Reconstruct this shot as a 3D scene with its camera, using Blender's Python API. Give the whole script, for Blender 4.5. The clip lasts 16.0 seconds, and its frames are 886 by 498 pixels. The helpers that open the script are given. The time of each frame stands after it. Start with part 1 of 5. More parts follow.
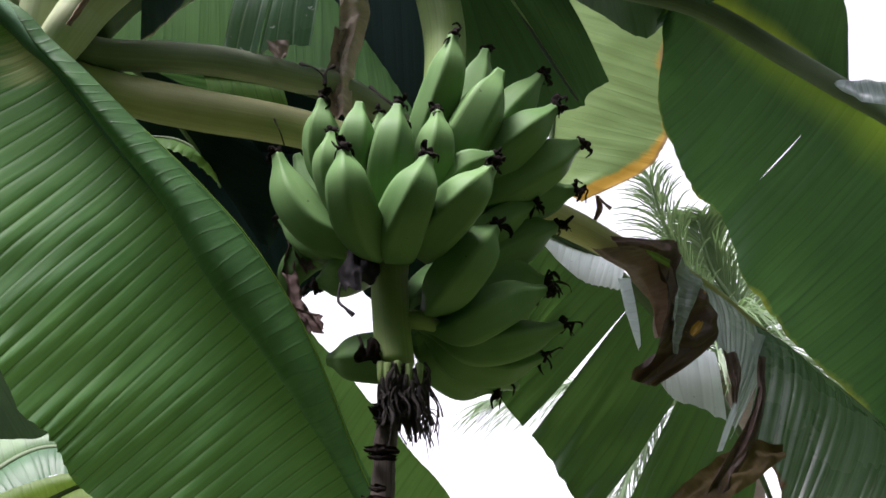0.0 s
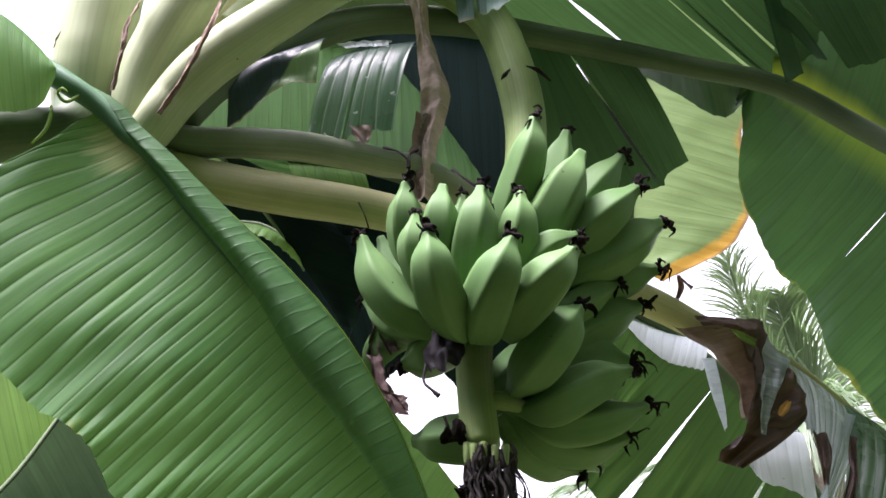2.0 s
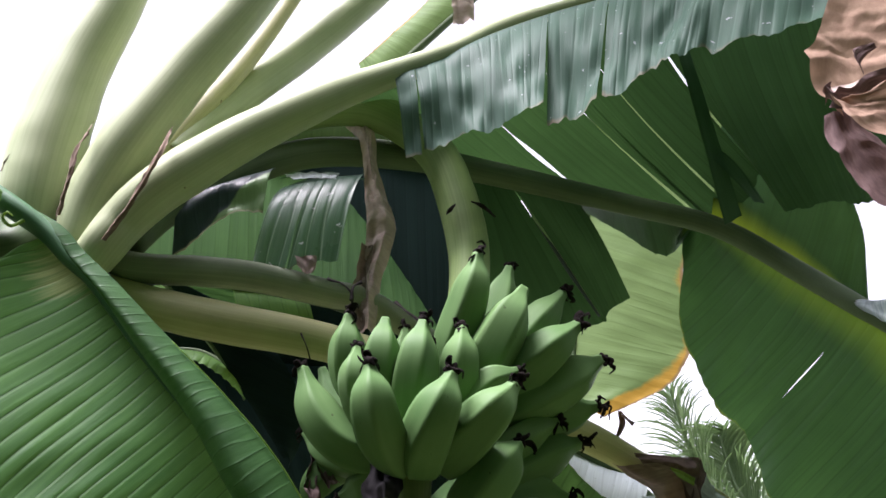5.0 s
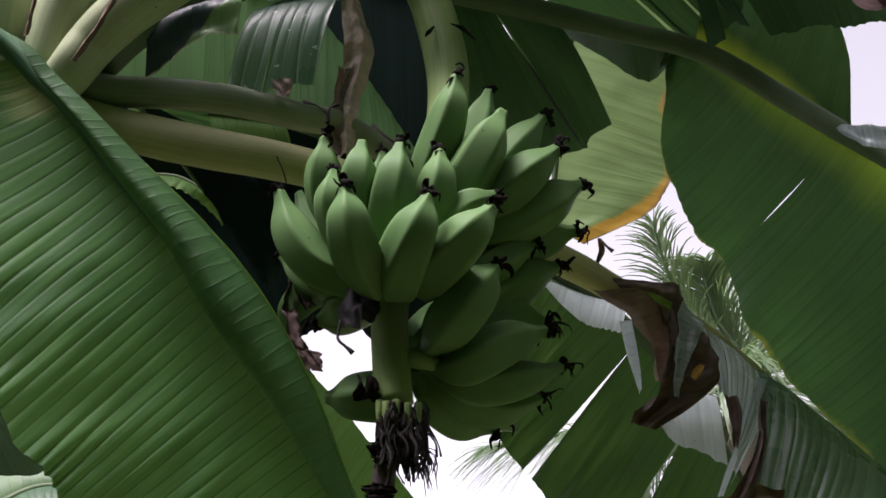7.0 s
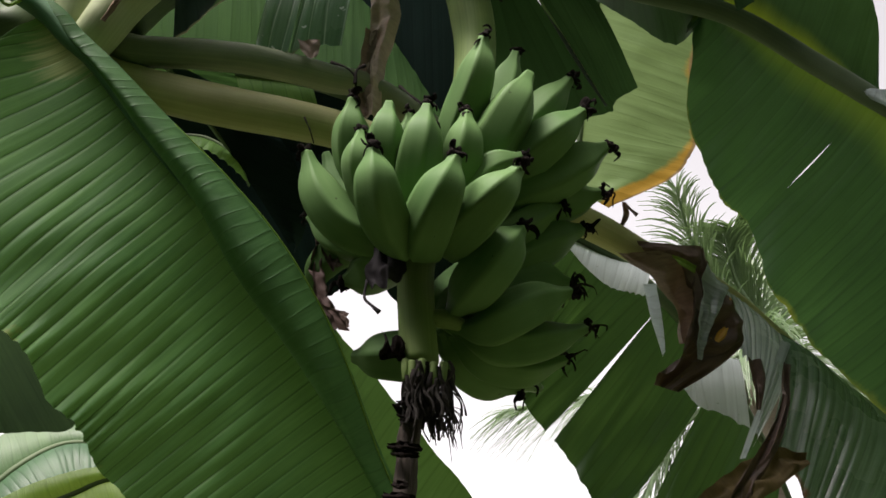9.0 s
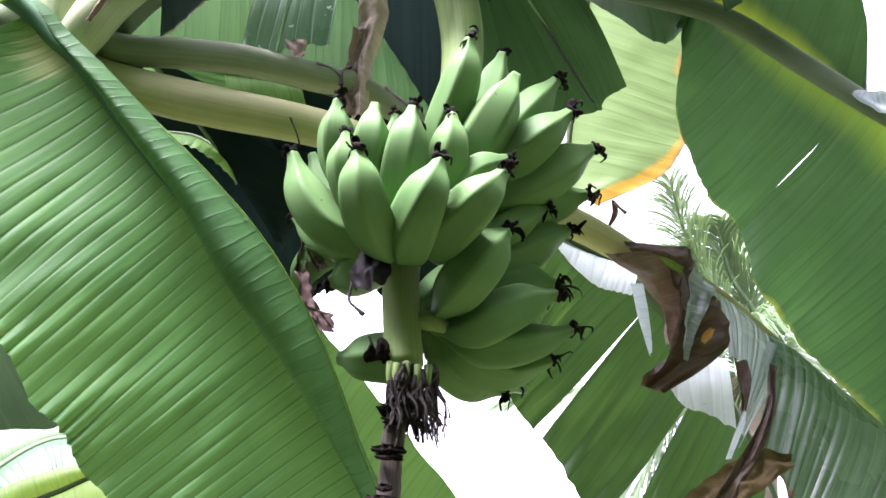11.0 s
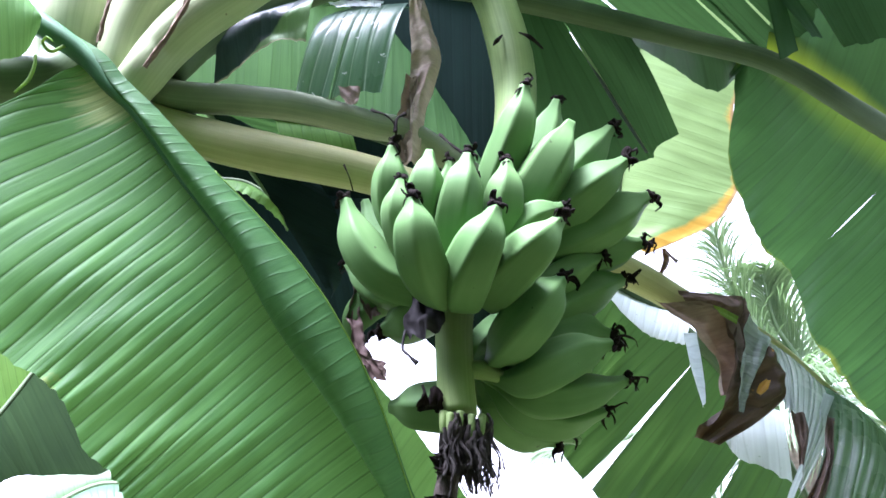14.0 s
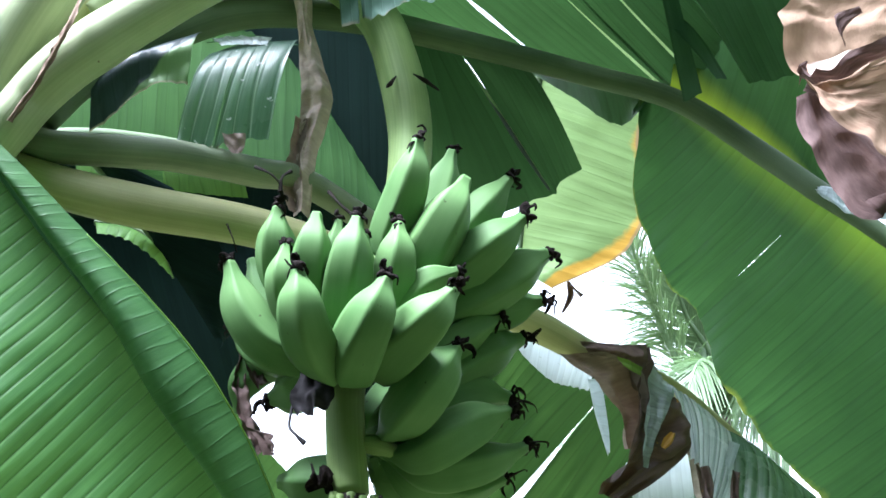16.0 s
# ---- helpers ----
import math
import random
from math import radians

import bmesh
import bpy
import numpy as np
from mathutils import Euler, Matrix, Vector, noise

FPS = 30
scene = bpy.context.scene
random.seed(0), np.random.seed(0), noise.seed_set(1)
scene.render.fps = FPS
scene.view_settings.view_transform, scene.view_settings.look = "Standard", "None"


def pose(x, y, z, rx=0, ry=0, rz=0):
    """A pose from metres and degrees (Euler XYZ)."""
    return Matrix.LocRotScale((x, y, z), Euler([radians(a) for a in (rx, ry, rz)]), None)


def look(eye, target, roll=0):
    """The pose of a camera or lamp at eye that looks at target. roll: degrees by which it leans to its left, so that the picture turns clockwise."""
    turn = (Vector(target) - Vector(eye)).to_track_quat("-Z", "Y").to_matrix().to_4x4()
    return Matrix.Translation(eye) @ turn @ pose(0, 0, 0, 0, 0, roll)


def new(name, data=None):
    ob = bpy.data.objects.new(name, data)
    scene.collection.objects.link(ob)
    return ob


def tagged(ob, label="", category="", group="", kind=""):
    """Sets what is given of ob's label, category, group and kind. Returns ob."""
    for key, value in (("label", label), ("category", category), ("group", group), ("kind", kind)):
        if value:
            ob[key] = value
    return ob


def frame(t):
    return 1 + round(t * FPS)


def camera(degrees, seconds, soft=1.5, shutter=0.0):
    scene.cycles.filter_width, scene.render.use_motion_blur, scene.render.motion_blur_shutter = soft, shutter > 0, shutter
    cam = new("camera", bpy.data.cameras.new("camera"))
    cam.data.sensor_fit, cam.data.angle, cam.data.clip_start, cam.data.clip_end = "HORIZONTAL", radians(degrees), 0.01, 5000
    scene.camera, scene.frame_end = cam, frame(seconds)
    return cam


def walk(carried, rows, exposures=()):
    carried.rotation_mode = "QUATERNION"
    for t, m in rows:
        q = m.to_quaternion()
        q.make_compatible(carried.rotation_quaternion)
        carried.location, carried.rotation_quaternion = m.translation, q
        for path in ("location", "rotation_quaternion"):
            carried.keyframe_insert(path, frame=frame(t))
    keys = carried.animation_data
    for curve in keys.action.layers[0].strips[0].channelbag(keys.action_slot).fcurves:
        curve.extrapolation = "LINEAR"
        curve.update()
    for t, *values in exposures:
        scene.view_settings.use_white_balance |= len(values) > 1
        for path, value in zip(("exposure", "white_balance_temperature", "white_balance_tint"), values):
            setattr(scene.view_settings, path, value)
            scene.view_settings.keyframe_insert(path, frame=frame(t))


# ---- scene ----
cam = camera(38, 16.0, soft=1.6)
PATH = [
    (0, (0.08, -0.037, 1.503), (0.018, 1.578, 2.147), 3.91),
    (0.5, (0.08, -0.049, 1.498), (0.011, 1.552, 2.176), 4.10),
    (1, (0.076, -0.058, 1.501), (-0.036, 1.518, 2.23), 4.31),
    (1.5, (0.068, -0.053, 1.502), (-0.083, 1.514, 2.244), 4.70),
    (2, (0.062, -0.042, 1.495), (-0.101, 1.524, 2.236), 4.86),
    (2.5, (0.059, -0.043, 1.492), (-0.106, 1.519, 2.24), 4.98),
    (3, (0.052, -0.054, 1.501), (-0.115, 1.485, 2.295), 5.32),
    (3.5, (0.052, -0.06, 1.511), (-0.113, 1.442, 2.373), 5.75),
    (3.7, (0.068, -0.067, 1.507), (-0.104, 1.417, 2.4), 5.93),
    (5.8, (0.073, -0.048, 1.502), (0.005, 1.446, 2.392), 4.88),
    (6, (0.074, -0.046, 1.503), (0.002, 1.462, 2.368), 4.86),
    (6.5, (0.076, -0.036, 1.494), (-0.001, 1.513, 2.282), 4.83),
    (7, (0.085, -0.03, 1.495), (0.014, 1.561, 2.196), 4.72),
    (7.5, (0.091, -0.028, 1.49), (0.023, 1.582, 2.147), 4.81),
    (8, (0.087, -0.035, 1.493), (0.017, 1.577, 2.145), 4.98),
    (8.5, (0.08, -0.033, 1.483), (-0.006, 1.575, 2.143), 5.32),
    (8.7, (0.078, -0.035, 1.483), (-0.018, 1.573, 2.142), 5.45),
    (10.8, (0.086, -0.041, 1.504), (-0.004, 1.577, 2.139), 5.58),
    (11, (0.094, -0.044, 1.506), (0.003, 1.571, 2.146), 5.57),
    (11.5, (0.092, -0.043, 1.513), (0.015, 1.573, 2.155), 5.57),
    (12, (0.09, -0.041, 1.512), (0.019, 1.565, 2.178), 5.45),
    (12.5, (0.084, -0.042, 1.512), (0.012, 1.551, 2.207), 5.30),
    (13, (0.086, -0.044, 1.508), (-0.006, 1.544, 2.213), 5.81),
    (13.5, (0.074, -0.043, 1.505), (-0.063, 1.543, 2.205), 6.45),
    (14, (0.068, -0.033, 1.512), (-0.077, 1.557, 2.204), 6.70),
    (14.5, (0.071, -0.016, 1.518), (0.002, 1.575, 2.219), 6.90),
    (15, (0.077, -0.002, 1.568), (0.087, 1.59, 2.269), 5.91),
    (15.5, (0.09, -0.001, 1.62), (0.105, 1.593, 2.318), 5.73),
    (16, (0.089, -0.003, 1.684), (0.058, 1.609, 2.338), 4.51),
]
EXPOSURES = [(0.0, 1.99, 6300, 24), (0.5, 2.02, 6290, 25), (1.0, 1.79, 6230, 32), (1.5, 2.06, 6220, 33), (2.0, 2.64, 6160, 33), (2.5, 2.93, 6000, 29), (3.0, 3.07, 5940, 32), (3.7, 2.89, 5960, 27), (5.8, 1.84, 6280, 27), (6.5, 1.59, 6290, 29), (7.0, 1.54, 6380, 28), (7.5, 1.42, 6500, 23), (8.0, 0.84, 6740, 18), (8.7, 1.19, 6920, 17), (10.8, 3.34, 6074, 32), (11.5, 3.37, 5967, 29), (12.5, 3.06, 5762, 27), (13.0, 3.04, 5760, 27), (13.8, 3.34, 5544, 26), (14.5, 3.64, 5430, 32), (15.0, 3.2, 5550, 25), (16.0, 3.17, 5490, 13)]
walk(cam, [(t, look(eye, target, roll)) for t, eye, target, roll in PATH], EXPOSURES)

# ---- light: a bright, milky sky and a wide, weak sun ----
world = bpy.data.worlds.new("sky")
scene.world = world
world.use_nodes = True
wn = world.node_tree
wn.nodes.clear()
sky = wn.nodes.new("ShaderNodeTexSky")
sky.sky_type, sky.sun_disc = "NISHITA", False
sky.sun_elevation, sky.sun_rotation = radians(64), radians(-119)
milk = wn.nodes.new("ShaderNodeHueSaturation")
milk.inputs["Saturation"].default_value = 0.12
back = wn.nodes.new("ShaderNodeBackground")
back.inputs["Strength"].default_value = 0.095
wo = wn.nodes.new("ShaderNodeOutputWorld")
wn.links.new(sky.outputs[0], milk.inputs["Color"])
wn.links.new(milk.outputs[0], back.inputs["Color"])
wn.links.new(back.outputs[0], wo.inputs["Surface"])

sun = new("sun", bpy.data.lights.new("sun", "SUN"))
sun.data.energy, sun.data.angle, sun.data.color = 2.4, radians(30), (1.0, 0.98, 0.94)
sun.matrix_world = look((-2.0, 0.7, 6.6), (0.0, 1.8, 2.0))


# ---- materials ----
def mat(name):
    m = bpy.data.materials.new(name)
    m.use_nodes = True
    m.node_tree.nodes.clear()
    return m, m.node_tree


def node(nt, kind, **values):
    n = nt.nodes.new("ShaderNode" + kind)
    for key, value in values.items():
        n.inputs[key.replace("_", " ")].default_value = value
    return n


def rgb(c):
    return (*c, 1.0)


def mix(nt, fac, a, b):
    """Colour between a and b; each is a socket or a colour."""
    n = nt.nodes.new("ShaderNodeMix")
    n.data_type = "RGBA"
    for index, value in ((0, fac), (6, a), (7, b)):
        if isinstance(value, bpy.types.NodeSocket):
            nt.links.new(value, n.inputs[index])
        else:
            n.inputs[index].default_value = value if index == 0 else rgb(value)
    return n.outputs[2]


def ramp(nt, value, low, high):
    n = nt.nodes.new("ShaderNodeMapRange")
    n.inputs[1].default_value, n.inputs[2].default_value = low, high
    nt.links.new(value, n.inputs[0])
    return n.outputs[0]


def math_node(nt, op, a, b=0.0):
    n = nt.nodes.new("ShaderNodeMath")
    n.operation = op
    for index, value in enumerate((a, b)):
        if isinstance(value, bpy.types.NodeSocket):
            nt.links.new(value, n.inputs[index])
        else:
            n.inputs[index].default_value = value
    return n.outputs[0]


def noise_of(nt, vector, scale, detail=3.0, rough=0.55):
    n = node(nt, "TexNoise", Scale=scale, Detail=detail, Roughness=rough)
    if vector:
        nt.links.new(vector, n.inputs["Vector"])
    return n.outputs["Fac"]


def scaled(nt, vector, s):
    n = nt.nodes.new("ShaderNodeMapping")
    n.inputs["Scale"].default_value = s
    nt.links.new(vector, n.inputs["Vector"])
    return n.outputs[0]


def finish(nt, principled, bump=None, strength=0.3, distance=0.002, through_light=None, share=0.0):
    out = nt.nodes.new("ShaderNodeOutputMaterial")
    if bump:
        b = node(nt, "Bump", Strength=strength, Distance=distance)
        nt.links.new(bump, b.inputs["Height"])
        nt.links.new(b.outputs[0], principled.inputs["Normal"])
    if through_light:
        t = nt.nodes.new("ShaderNodeBsdfTranslucent")
        nt.links.new(through_light, t.inputs["Color"])
        if bump:
            nt.links.new(b.outputs[0], t.inputs["Normal"])
        m = node(nt, "MixShader", Fac=share)
        nt.links.new(principled.outputs[0], m.inputs[1])
        nt.links.new(t.outputs[0], m.inputs[2])
        nt.links.new(m.outputs[0], out.inputs[0])
    else:
        nt.links.new(principled.outputs[0], out.inputs[0])


def leaf_material(name, dark, light, glow, share=0.4, rough=0.42, margin=None, margin_from=0.8, stray=0.3, burnt=None, spots=None, gloss=0.4, veins=0.45, crease_tone=None, relief=0.0016, bleach=None, tones=(0.38, 0.82), rib_tone=None, widen=None, pale_line=None, sharp=2.6, stray_veins=2.2):
    """A banana leaf: streaks along the side veins, patches, and light that comes through. U runs along the rib in metres, V from rib to margin."""
    m, nt = mat(name)
    dark, light, glow = (tuple(0.95 * x + 0.05 * sum(c) / 3 for x in c) for c in (dark, light, glow))
    uv = nt.nodes.new("ShaderNodeUVMap").outputs[0]
    place = nt.nodes.new("ShaderNodeTexCoord").outputs["Object"]
    streak = noise_of(nt, scaled(nt, uv, (150.0, 1.2, 1.0)), 1.0, 4.0, 0.6)
    fine = noise_of(nt, scaled(nt, uv, (700.0, 2.5, 1.0)), 1.0, 2.0)
    patch = noise_of(nt, place, 7.0, 4.0)
    tone = math_node(nt, "ADD", math_node(nt, "MULTIPLY", streak, 0.6), math_node(nt, "MULTIPLY", patch, 0.6))
    tone = ramp(nt, tone, *tones)
    colour = mix(nt, tone, dark, light)
    shine = mix(nt, tone, tuple(0.72 * c for c in glow), glow)
    parts = nt.nodes.new("ShaderNodeSeparateXYZ")
    nt.links.new(uv, parts.inputs[0])
    drift = math_node(nt, "MULTIPLY", noise_of(nt, scaled(nt, uv, (17.0, 0.5, 1.0)), 1.0, 1.0), stray_veins)
    along = math_node(nt, "ADD", math_node(nt, "MULTIPLY", parts.outputs[0], 46.0), drift)
    cell = math_node(nt, "FRACT", along)
    number = nt.nodes.new("ShaderNodeTexWhiteNoise")
    number.noise_dimensions = "1D"
    nt.links.new(math_node(nt, "FLOOR", along), number.inputs["W"])
    strip = math_node(nt, "MULTIPLY", math_node(nt, "SUBTRACT", number.outputs["Value"], 0.5), 0.5)
    crease = math_node(nt, "ABSOLUTE", math_node(nt, "SUBTRACT", cell, 0.5))
    depth_of = math_node(nt, "ADD", noise_of(nt, scaled(nt, uv, (40.0, 3.0, 1.0)), 1.0, 2.0), 0.5)
    vein = math_node(nt, "MULTIPLY", math_node(nt, "MULTIPLY", ramp(nt, crease, 0.41, 0.485), veins), depth_of)
    colour = mix(nt, math_node(nt, "MULTIPLY", math_node(nt, "ADD", strip, 0.25), 0.8), colour, tuple(0.55 * c for c in dark))
    colour = mix(nt, vein, colour, crease_tone or tuple(0.35 * c for c in dark))
    shine = mix(nt, vein, shine, tuple(0.3 * c for c in glow))
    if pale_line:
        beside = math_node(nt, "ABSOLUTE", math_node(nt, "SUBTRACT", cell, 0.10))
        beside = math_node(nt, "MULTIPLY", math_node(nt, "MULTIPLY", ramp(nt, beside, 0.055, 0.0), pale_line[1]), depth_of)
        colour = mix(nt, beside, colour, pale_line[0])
    swell = math_node(nt, "MULTIPLY", math_node(nt, "POWER", math_node(nt, "MULTIPLY", crease, 2.0), sharp), depth_of)
    # rib_tone recolours the blade near the rib; some leaves use it for painted sunlight
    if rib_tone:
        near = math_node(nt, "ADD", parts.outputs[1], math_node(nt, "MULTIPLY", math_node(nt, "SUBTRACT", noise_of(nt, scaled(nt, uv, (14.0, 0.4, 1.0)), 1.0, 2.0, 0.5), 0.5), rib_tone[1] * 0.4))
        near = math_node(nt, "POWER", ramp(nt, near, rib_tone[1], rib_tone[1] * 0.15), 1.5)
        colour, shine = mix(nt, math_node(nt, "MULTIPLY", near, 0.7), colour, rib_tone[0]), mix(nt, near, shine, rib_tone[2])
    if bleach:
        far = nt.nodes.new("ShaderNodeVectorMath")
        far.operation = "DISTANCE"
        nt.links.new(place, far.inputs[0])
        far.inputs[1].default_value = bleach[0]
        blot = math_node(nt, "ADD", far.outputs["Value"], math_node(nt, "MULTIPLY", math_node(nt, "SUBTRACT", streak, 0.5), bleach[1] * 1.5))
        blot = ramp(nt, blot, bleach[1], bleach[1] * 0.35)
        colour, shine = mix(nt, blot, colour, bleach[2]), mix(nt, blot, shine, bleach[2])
    if spots:
        fleck = ramp(nt, noise_of(nt, place, 60.0, 2.0), 0.70, 0.74)
        colour = mix(nt, fleck, colour, spots)
        shine = mix(nt, fleck, shine, spots)
    if margin:
        sep = nt.nodes.new("ShaderNodeSeparateXYZ")
        nt.links.new(uv, sep.inputs[0])
        wander = math_node(nt, "MULTIPLY", math_node(nt, "SUBTRACT", noise_of(nt, place, 12.0, 5.0, 0.6), 0.5), stray * 2)
        edge = math_node(nt, "ADD", sep.outputs[1], wander)
        if widen:
            edge = math_node(nt, "ADD", edge, math_node(nt, "MULTIPLY", ramp(nt, sep.outputs[0], widen[0], widen[1]), widen[2]))
        rim = ramp(nt, edge, margin_from, margin_from + 0.06)
        colour, shine = mix(nt, rim, colour, margin), mix(nt, rim, shine, margin)
        if burnt:
            tip = ramp(nt, math_node(nt, "ADD", sep.outputs[1], math_node(nt, "MULTIPLY", wander, 0.15)), 0.965, 0.985)
            colour, shine = mix(nt, tip, colour, burnt), mix(nt, tip, shine, burnt)
    p = node(nt, "BsdfPrincipled", Roughness=rough)
    p.inputs["Specular IOR Level"].default_value = gloss
    nt.links.new(colour, p.inputs["Base Color"])
    nt.links.new(math_node(nt, "ADD", math_node(nt, "MULTIPLY", patch, 0.35), rough - 0.12), p.inputs["Roughness"])
    grain = math_node(nt, "ADD", math_node(nt, "MULTIPLY", streak, 0.0005), math_node(nt, "MULTIPLY", fine, 0.00025))
    height = math_node(nt, "SUBTRACT", grain, math_node(nt, "MULTIPLY", swell, relief))
    finish(nt, p, height, 1.0, 1.0, shine, share)
    return m


def plain_material(name, dark, light, rough=0.5, scale=(1.0, 1.0, 1.0), size=20.0, bump=0.3, fleck=None, fleck_at=0.68, glow=None, share=0.0, uv=True, spec=0.5):
    """A surface of two tones with streaks along its length, and flecks."""
    m, nt = mat(name)
    if uv:
        vec = nt.nodes.new("ShaderNodeUVMap").outputs[0]
    else:
        vec = nt.nodes.new("ShaderNodeTexCoord").outputs["Object"]
    place = nt.nodes.new("ShaderNodeTexCoord").outputs["Object"]
    grain = noise_of(nt, scaled(nt, vec, scale), size, 5.0, 0.6)
    patch = noise_of(nt, place, 9.0, 3.0)
    tone = ramp(nt, math_node(nt, "ADD", math_node(nt, "MULTIPLY", grain, 0.6), math_node(nt, "MULTIPLY", patch, 0.5)), 0.36, 0.74)
    colour = mix(nt, tone, dark, light)
    if fleck:
        colour = mix(nt, ramp(nt, noise_of(nt, place, 75.0, 2.5), fleck_at, fleck_at + 0.05), colour, fleck)
    p = node(nt, "BsdfPrincipled", Roughness=rough)
    p.inputs["Specular IOR Level"].default_value = spec
    nt.links.new(colour, p.inputs["Base Color"])
    through_light = None
    if glow:
        through_light = mix(nt, tone, tuple(0.7 * c for c in glow), glow)
    finish(nt, p, grain, bump, 0.003, through_light, share)
    return m


GREEN = leaf_material("green_leaf", (0.032, 0.10, 0.045), (0.07, 0.18, 0.075), (0.16, 0.38, 0.07), 0.26, 0.4, veins=0.3, relief=0.0008)
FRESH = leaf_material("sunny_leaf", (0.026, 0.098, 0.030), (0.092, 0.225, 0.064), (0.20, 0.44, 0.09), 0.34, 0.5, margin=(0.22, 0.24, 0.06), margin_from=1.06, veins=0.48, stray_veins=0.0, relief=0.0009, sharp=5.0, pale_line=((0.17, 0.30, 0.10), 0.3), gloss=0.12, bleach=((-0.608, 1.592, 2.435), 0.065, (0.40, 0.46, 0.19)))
ROLLED = leaf_material("rolled_leaf", (0.042, 0.130, 0.042), (0.098, 0.238, 0.076), (0.17, 0.40, 0.10), 0.32, 0.45, veins=0.15, relief=0.0006, sharp=6.0, pale_line=((0.20, 0.34, 0.16), 0.15), gloss=0.25)
DEEP = leaf_material("deep_green_leaf", (0.024, 0.068, 0.024), (0.046, 0.115, 0.036), (0.12, 0.27, 0.045), 0.15, 0.45, gloss=0.25, veins=0.22, relief=0.0010, tones=(0.30, 0.92))
# dim and shady greens: darker copies of the leaf, shade put in their colour
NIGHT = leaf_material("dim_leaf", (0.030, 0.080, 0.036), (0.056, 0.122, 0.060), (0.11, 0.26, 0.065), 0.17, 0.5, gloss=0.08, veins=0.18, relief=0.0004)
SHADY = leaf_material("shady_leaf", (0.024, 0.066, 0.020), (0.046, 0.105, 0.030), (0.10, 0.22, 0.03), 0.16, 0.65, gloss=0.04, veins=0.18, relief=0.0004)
# near-black base: the deep shade behind the bunch is put into the colour
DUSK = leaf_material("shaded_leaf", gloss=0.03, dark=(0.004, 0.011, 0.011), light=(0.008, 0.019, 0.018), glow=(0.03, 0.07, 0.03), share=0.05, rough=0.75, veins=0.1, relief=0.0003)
WAXY = leaf_material("waxy_leaf", (0.055, 0.118, 0.086), (0.095, 0.172, 0.125), (0.10, 0.22, 0.12), 0.22, 0.5, margin=(0.26, 0.20, 0.13), margin_from=0.99, stray=0.12, spots=(0.36, 0.42, 0.42), gloss=0.15, veins=0.2, relief=0.0006, tones=(0.2, 1.0), pale_line=((0.19, 0.28, 0.22), 0.35))
NAVY = leaf_material("dark_wet_leaf", (0.018, 0.036, 0.040), (0.040, 0.068, 0.078), (0.05, 0.12, 0.06), 0.12, 0.3, margin=(0.20, 0.33, 0.14), margin_from=0.95, stray=0.10, widen=(0.12, 0.01, 0.62), burnt=(0.50, 0.46, 0.32), gloss=0.4, veins=0.2, relief=0.0005)
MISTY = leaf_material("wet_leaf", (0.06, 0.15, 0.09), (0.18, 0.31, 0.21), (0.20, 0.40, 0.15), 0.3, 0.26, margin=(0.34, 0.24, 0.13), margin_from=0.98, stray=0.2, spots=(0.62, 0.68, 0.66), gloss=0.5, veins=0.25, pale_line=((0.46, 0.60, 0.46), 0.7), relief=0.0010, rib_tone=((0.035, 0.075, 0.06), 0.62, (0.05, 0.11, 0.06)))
PALE = leaf_material("pale_leaf", (0.15, 0.26, 0.085), (0.25, 0.38, 0.14), (0.32, 0.46, 0.155), 0.32, 0.5, margin=(0.62, 0.36, 0.06), margin_from=0.945, stray=0.14, widen=(0.54, 0.72, 0.20), burnt=(0.36, 0.24, 0.12), gloss=0.15, veins=0.06, relief=0.0003, tones=(0.25, 0.95))
# yellow-green beside the rib paints sun coming through; the dark rest paints shade
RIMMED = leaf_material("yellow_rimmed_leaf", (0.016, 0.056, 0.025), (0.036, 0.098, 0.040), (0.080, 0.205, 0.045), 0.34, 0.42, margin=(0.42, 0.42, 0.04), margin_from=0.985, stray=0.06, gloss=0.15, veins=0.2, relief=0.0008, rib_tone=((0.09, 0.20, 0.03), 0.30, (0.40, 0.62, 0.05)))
# painted sunlight again: bright along the rib, darkened as if shaded further out
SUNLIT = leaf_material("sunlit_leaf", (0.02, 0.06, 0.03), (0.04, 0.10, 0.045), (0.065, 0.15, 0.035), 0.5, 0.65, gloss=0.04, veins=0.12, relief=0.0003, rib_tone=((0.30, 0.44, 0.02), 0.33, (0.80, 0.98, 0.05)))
# whitish wax; the base is also lightened to paint reflected sky
CHALKY = leaf_material("chalky_leaf", (0.38, 0.47, 0.48), (0.64, 0.72, 0.74), (0.60, 0.70, 0.70), 0.45, 0.3, spots=(0.24, 0.32, 0.26), gloss=0.6, veins=0.3, crease_tone=(0.30, 0.38, 0.36), relief=0.0008)
# the pale streaks stand in for sheen lines on the dark folds
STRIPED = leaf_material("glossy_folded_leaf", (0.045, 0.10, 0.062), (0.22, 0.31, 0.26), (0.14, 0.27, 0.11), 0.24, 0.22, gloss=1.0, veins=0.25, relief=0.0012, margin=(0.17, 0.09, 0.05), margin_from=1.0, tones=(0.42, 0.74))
# near-white base colour paints the reflected sky that makes the fold look silver
SHEEN = leaf_material("sheen_painted_leaf", (0.22, 0.30, 0.28), (0.70, 0.77, 0.79), (0.45, 0.56, 0.50), 0.3, 0.22, gloss=1.0, veins=0.35, relief=0.0014, tones=(0.32, 0.70))
FRESHBACK = leaf_material("backlit_leaf", (0.05, 0.13, 0.03), (0.10, 0.21, 0.045), (0.22, 0.40, 0.05), 0.38, 0.5, gloss=0.1, veins=0.3, relief=0.0006)
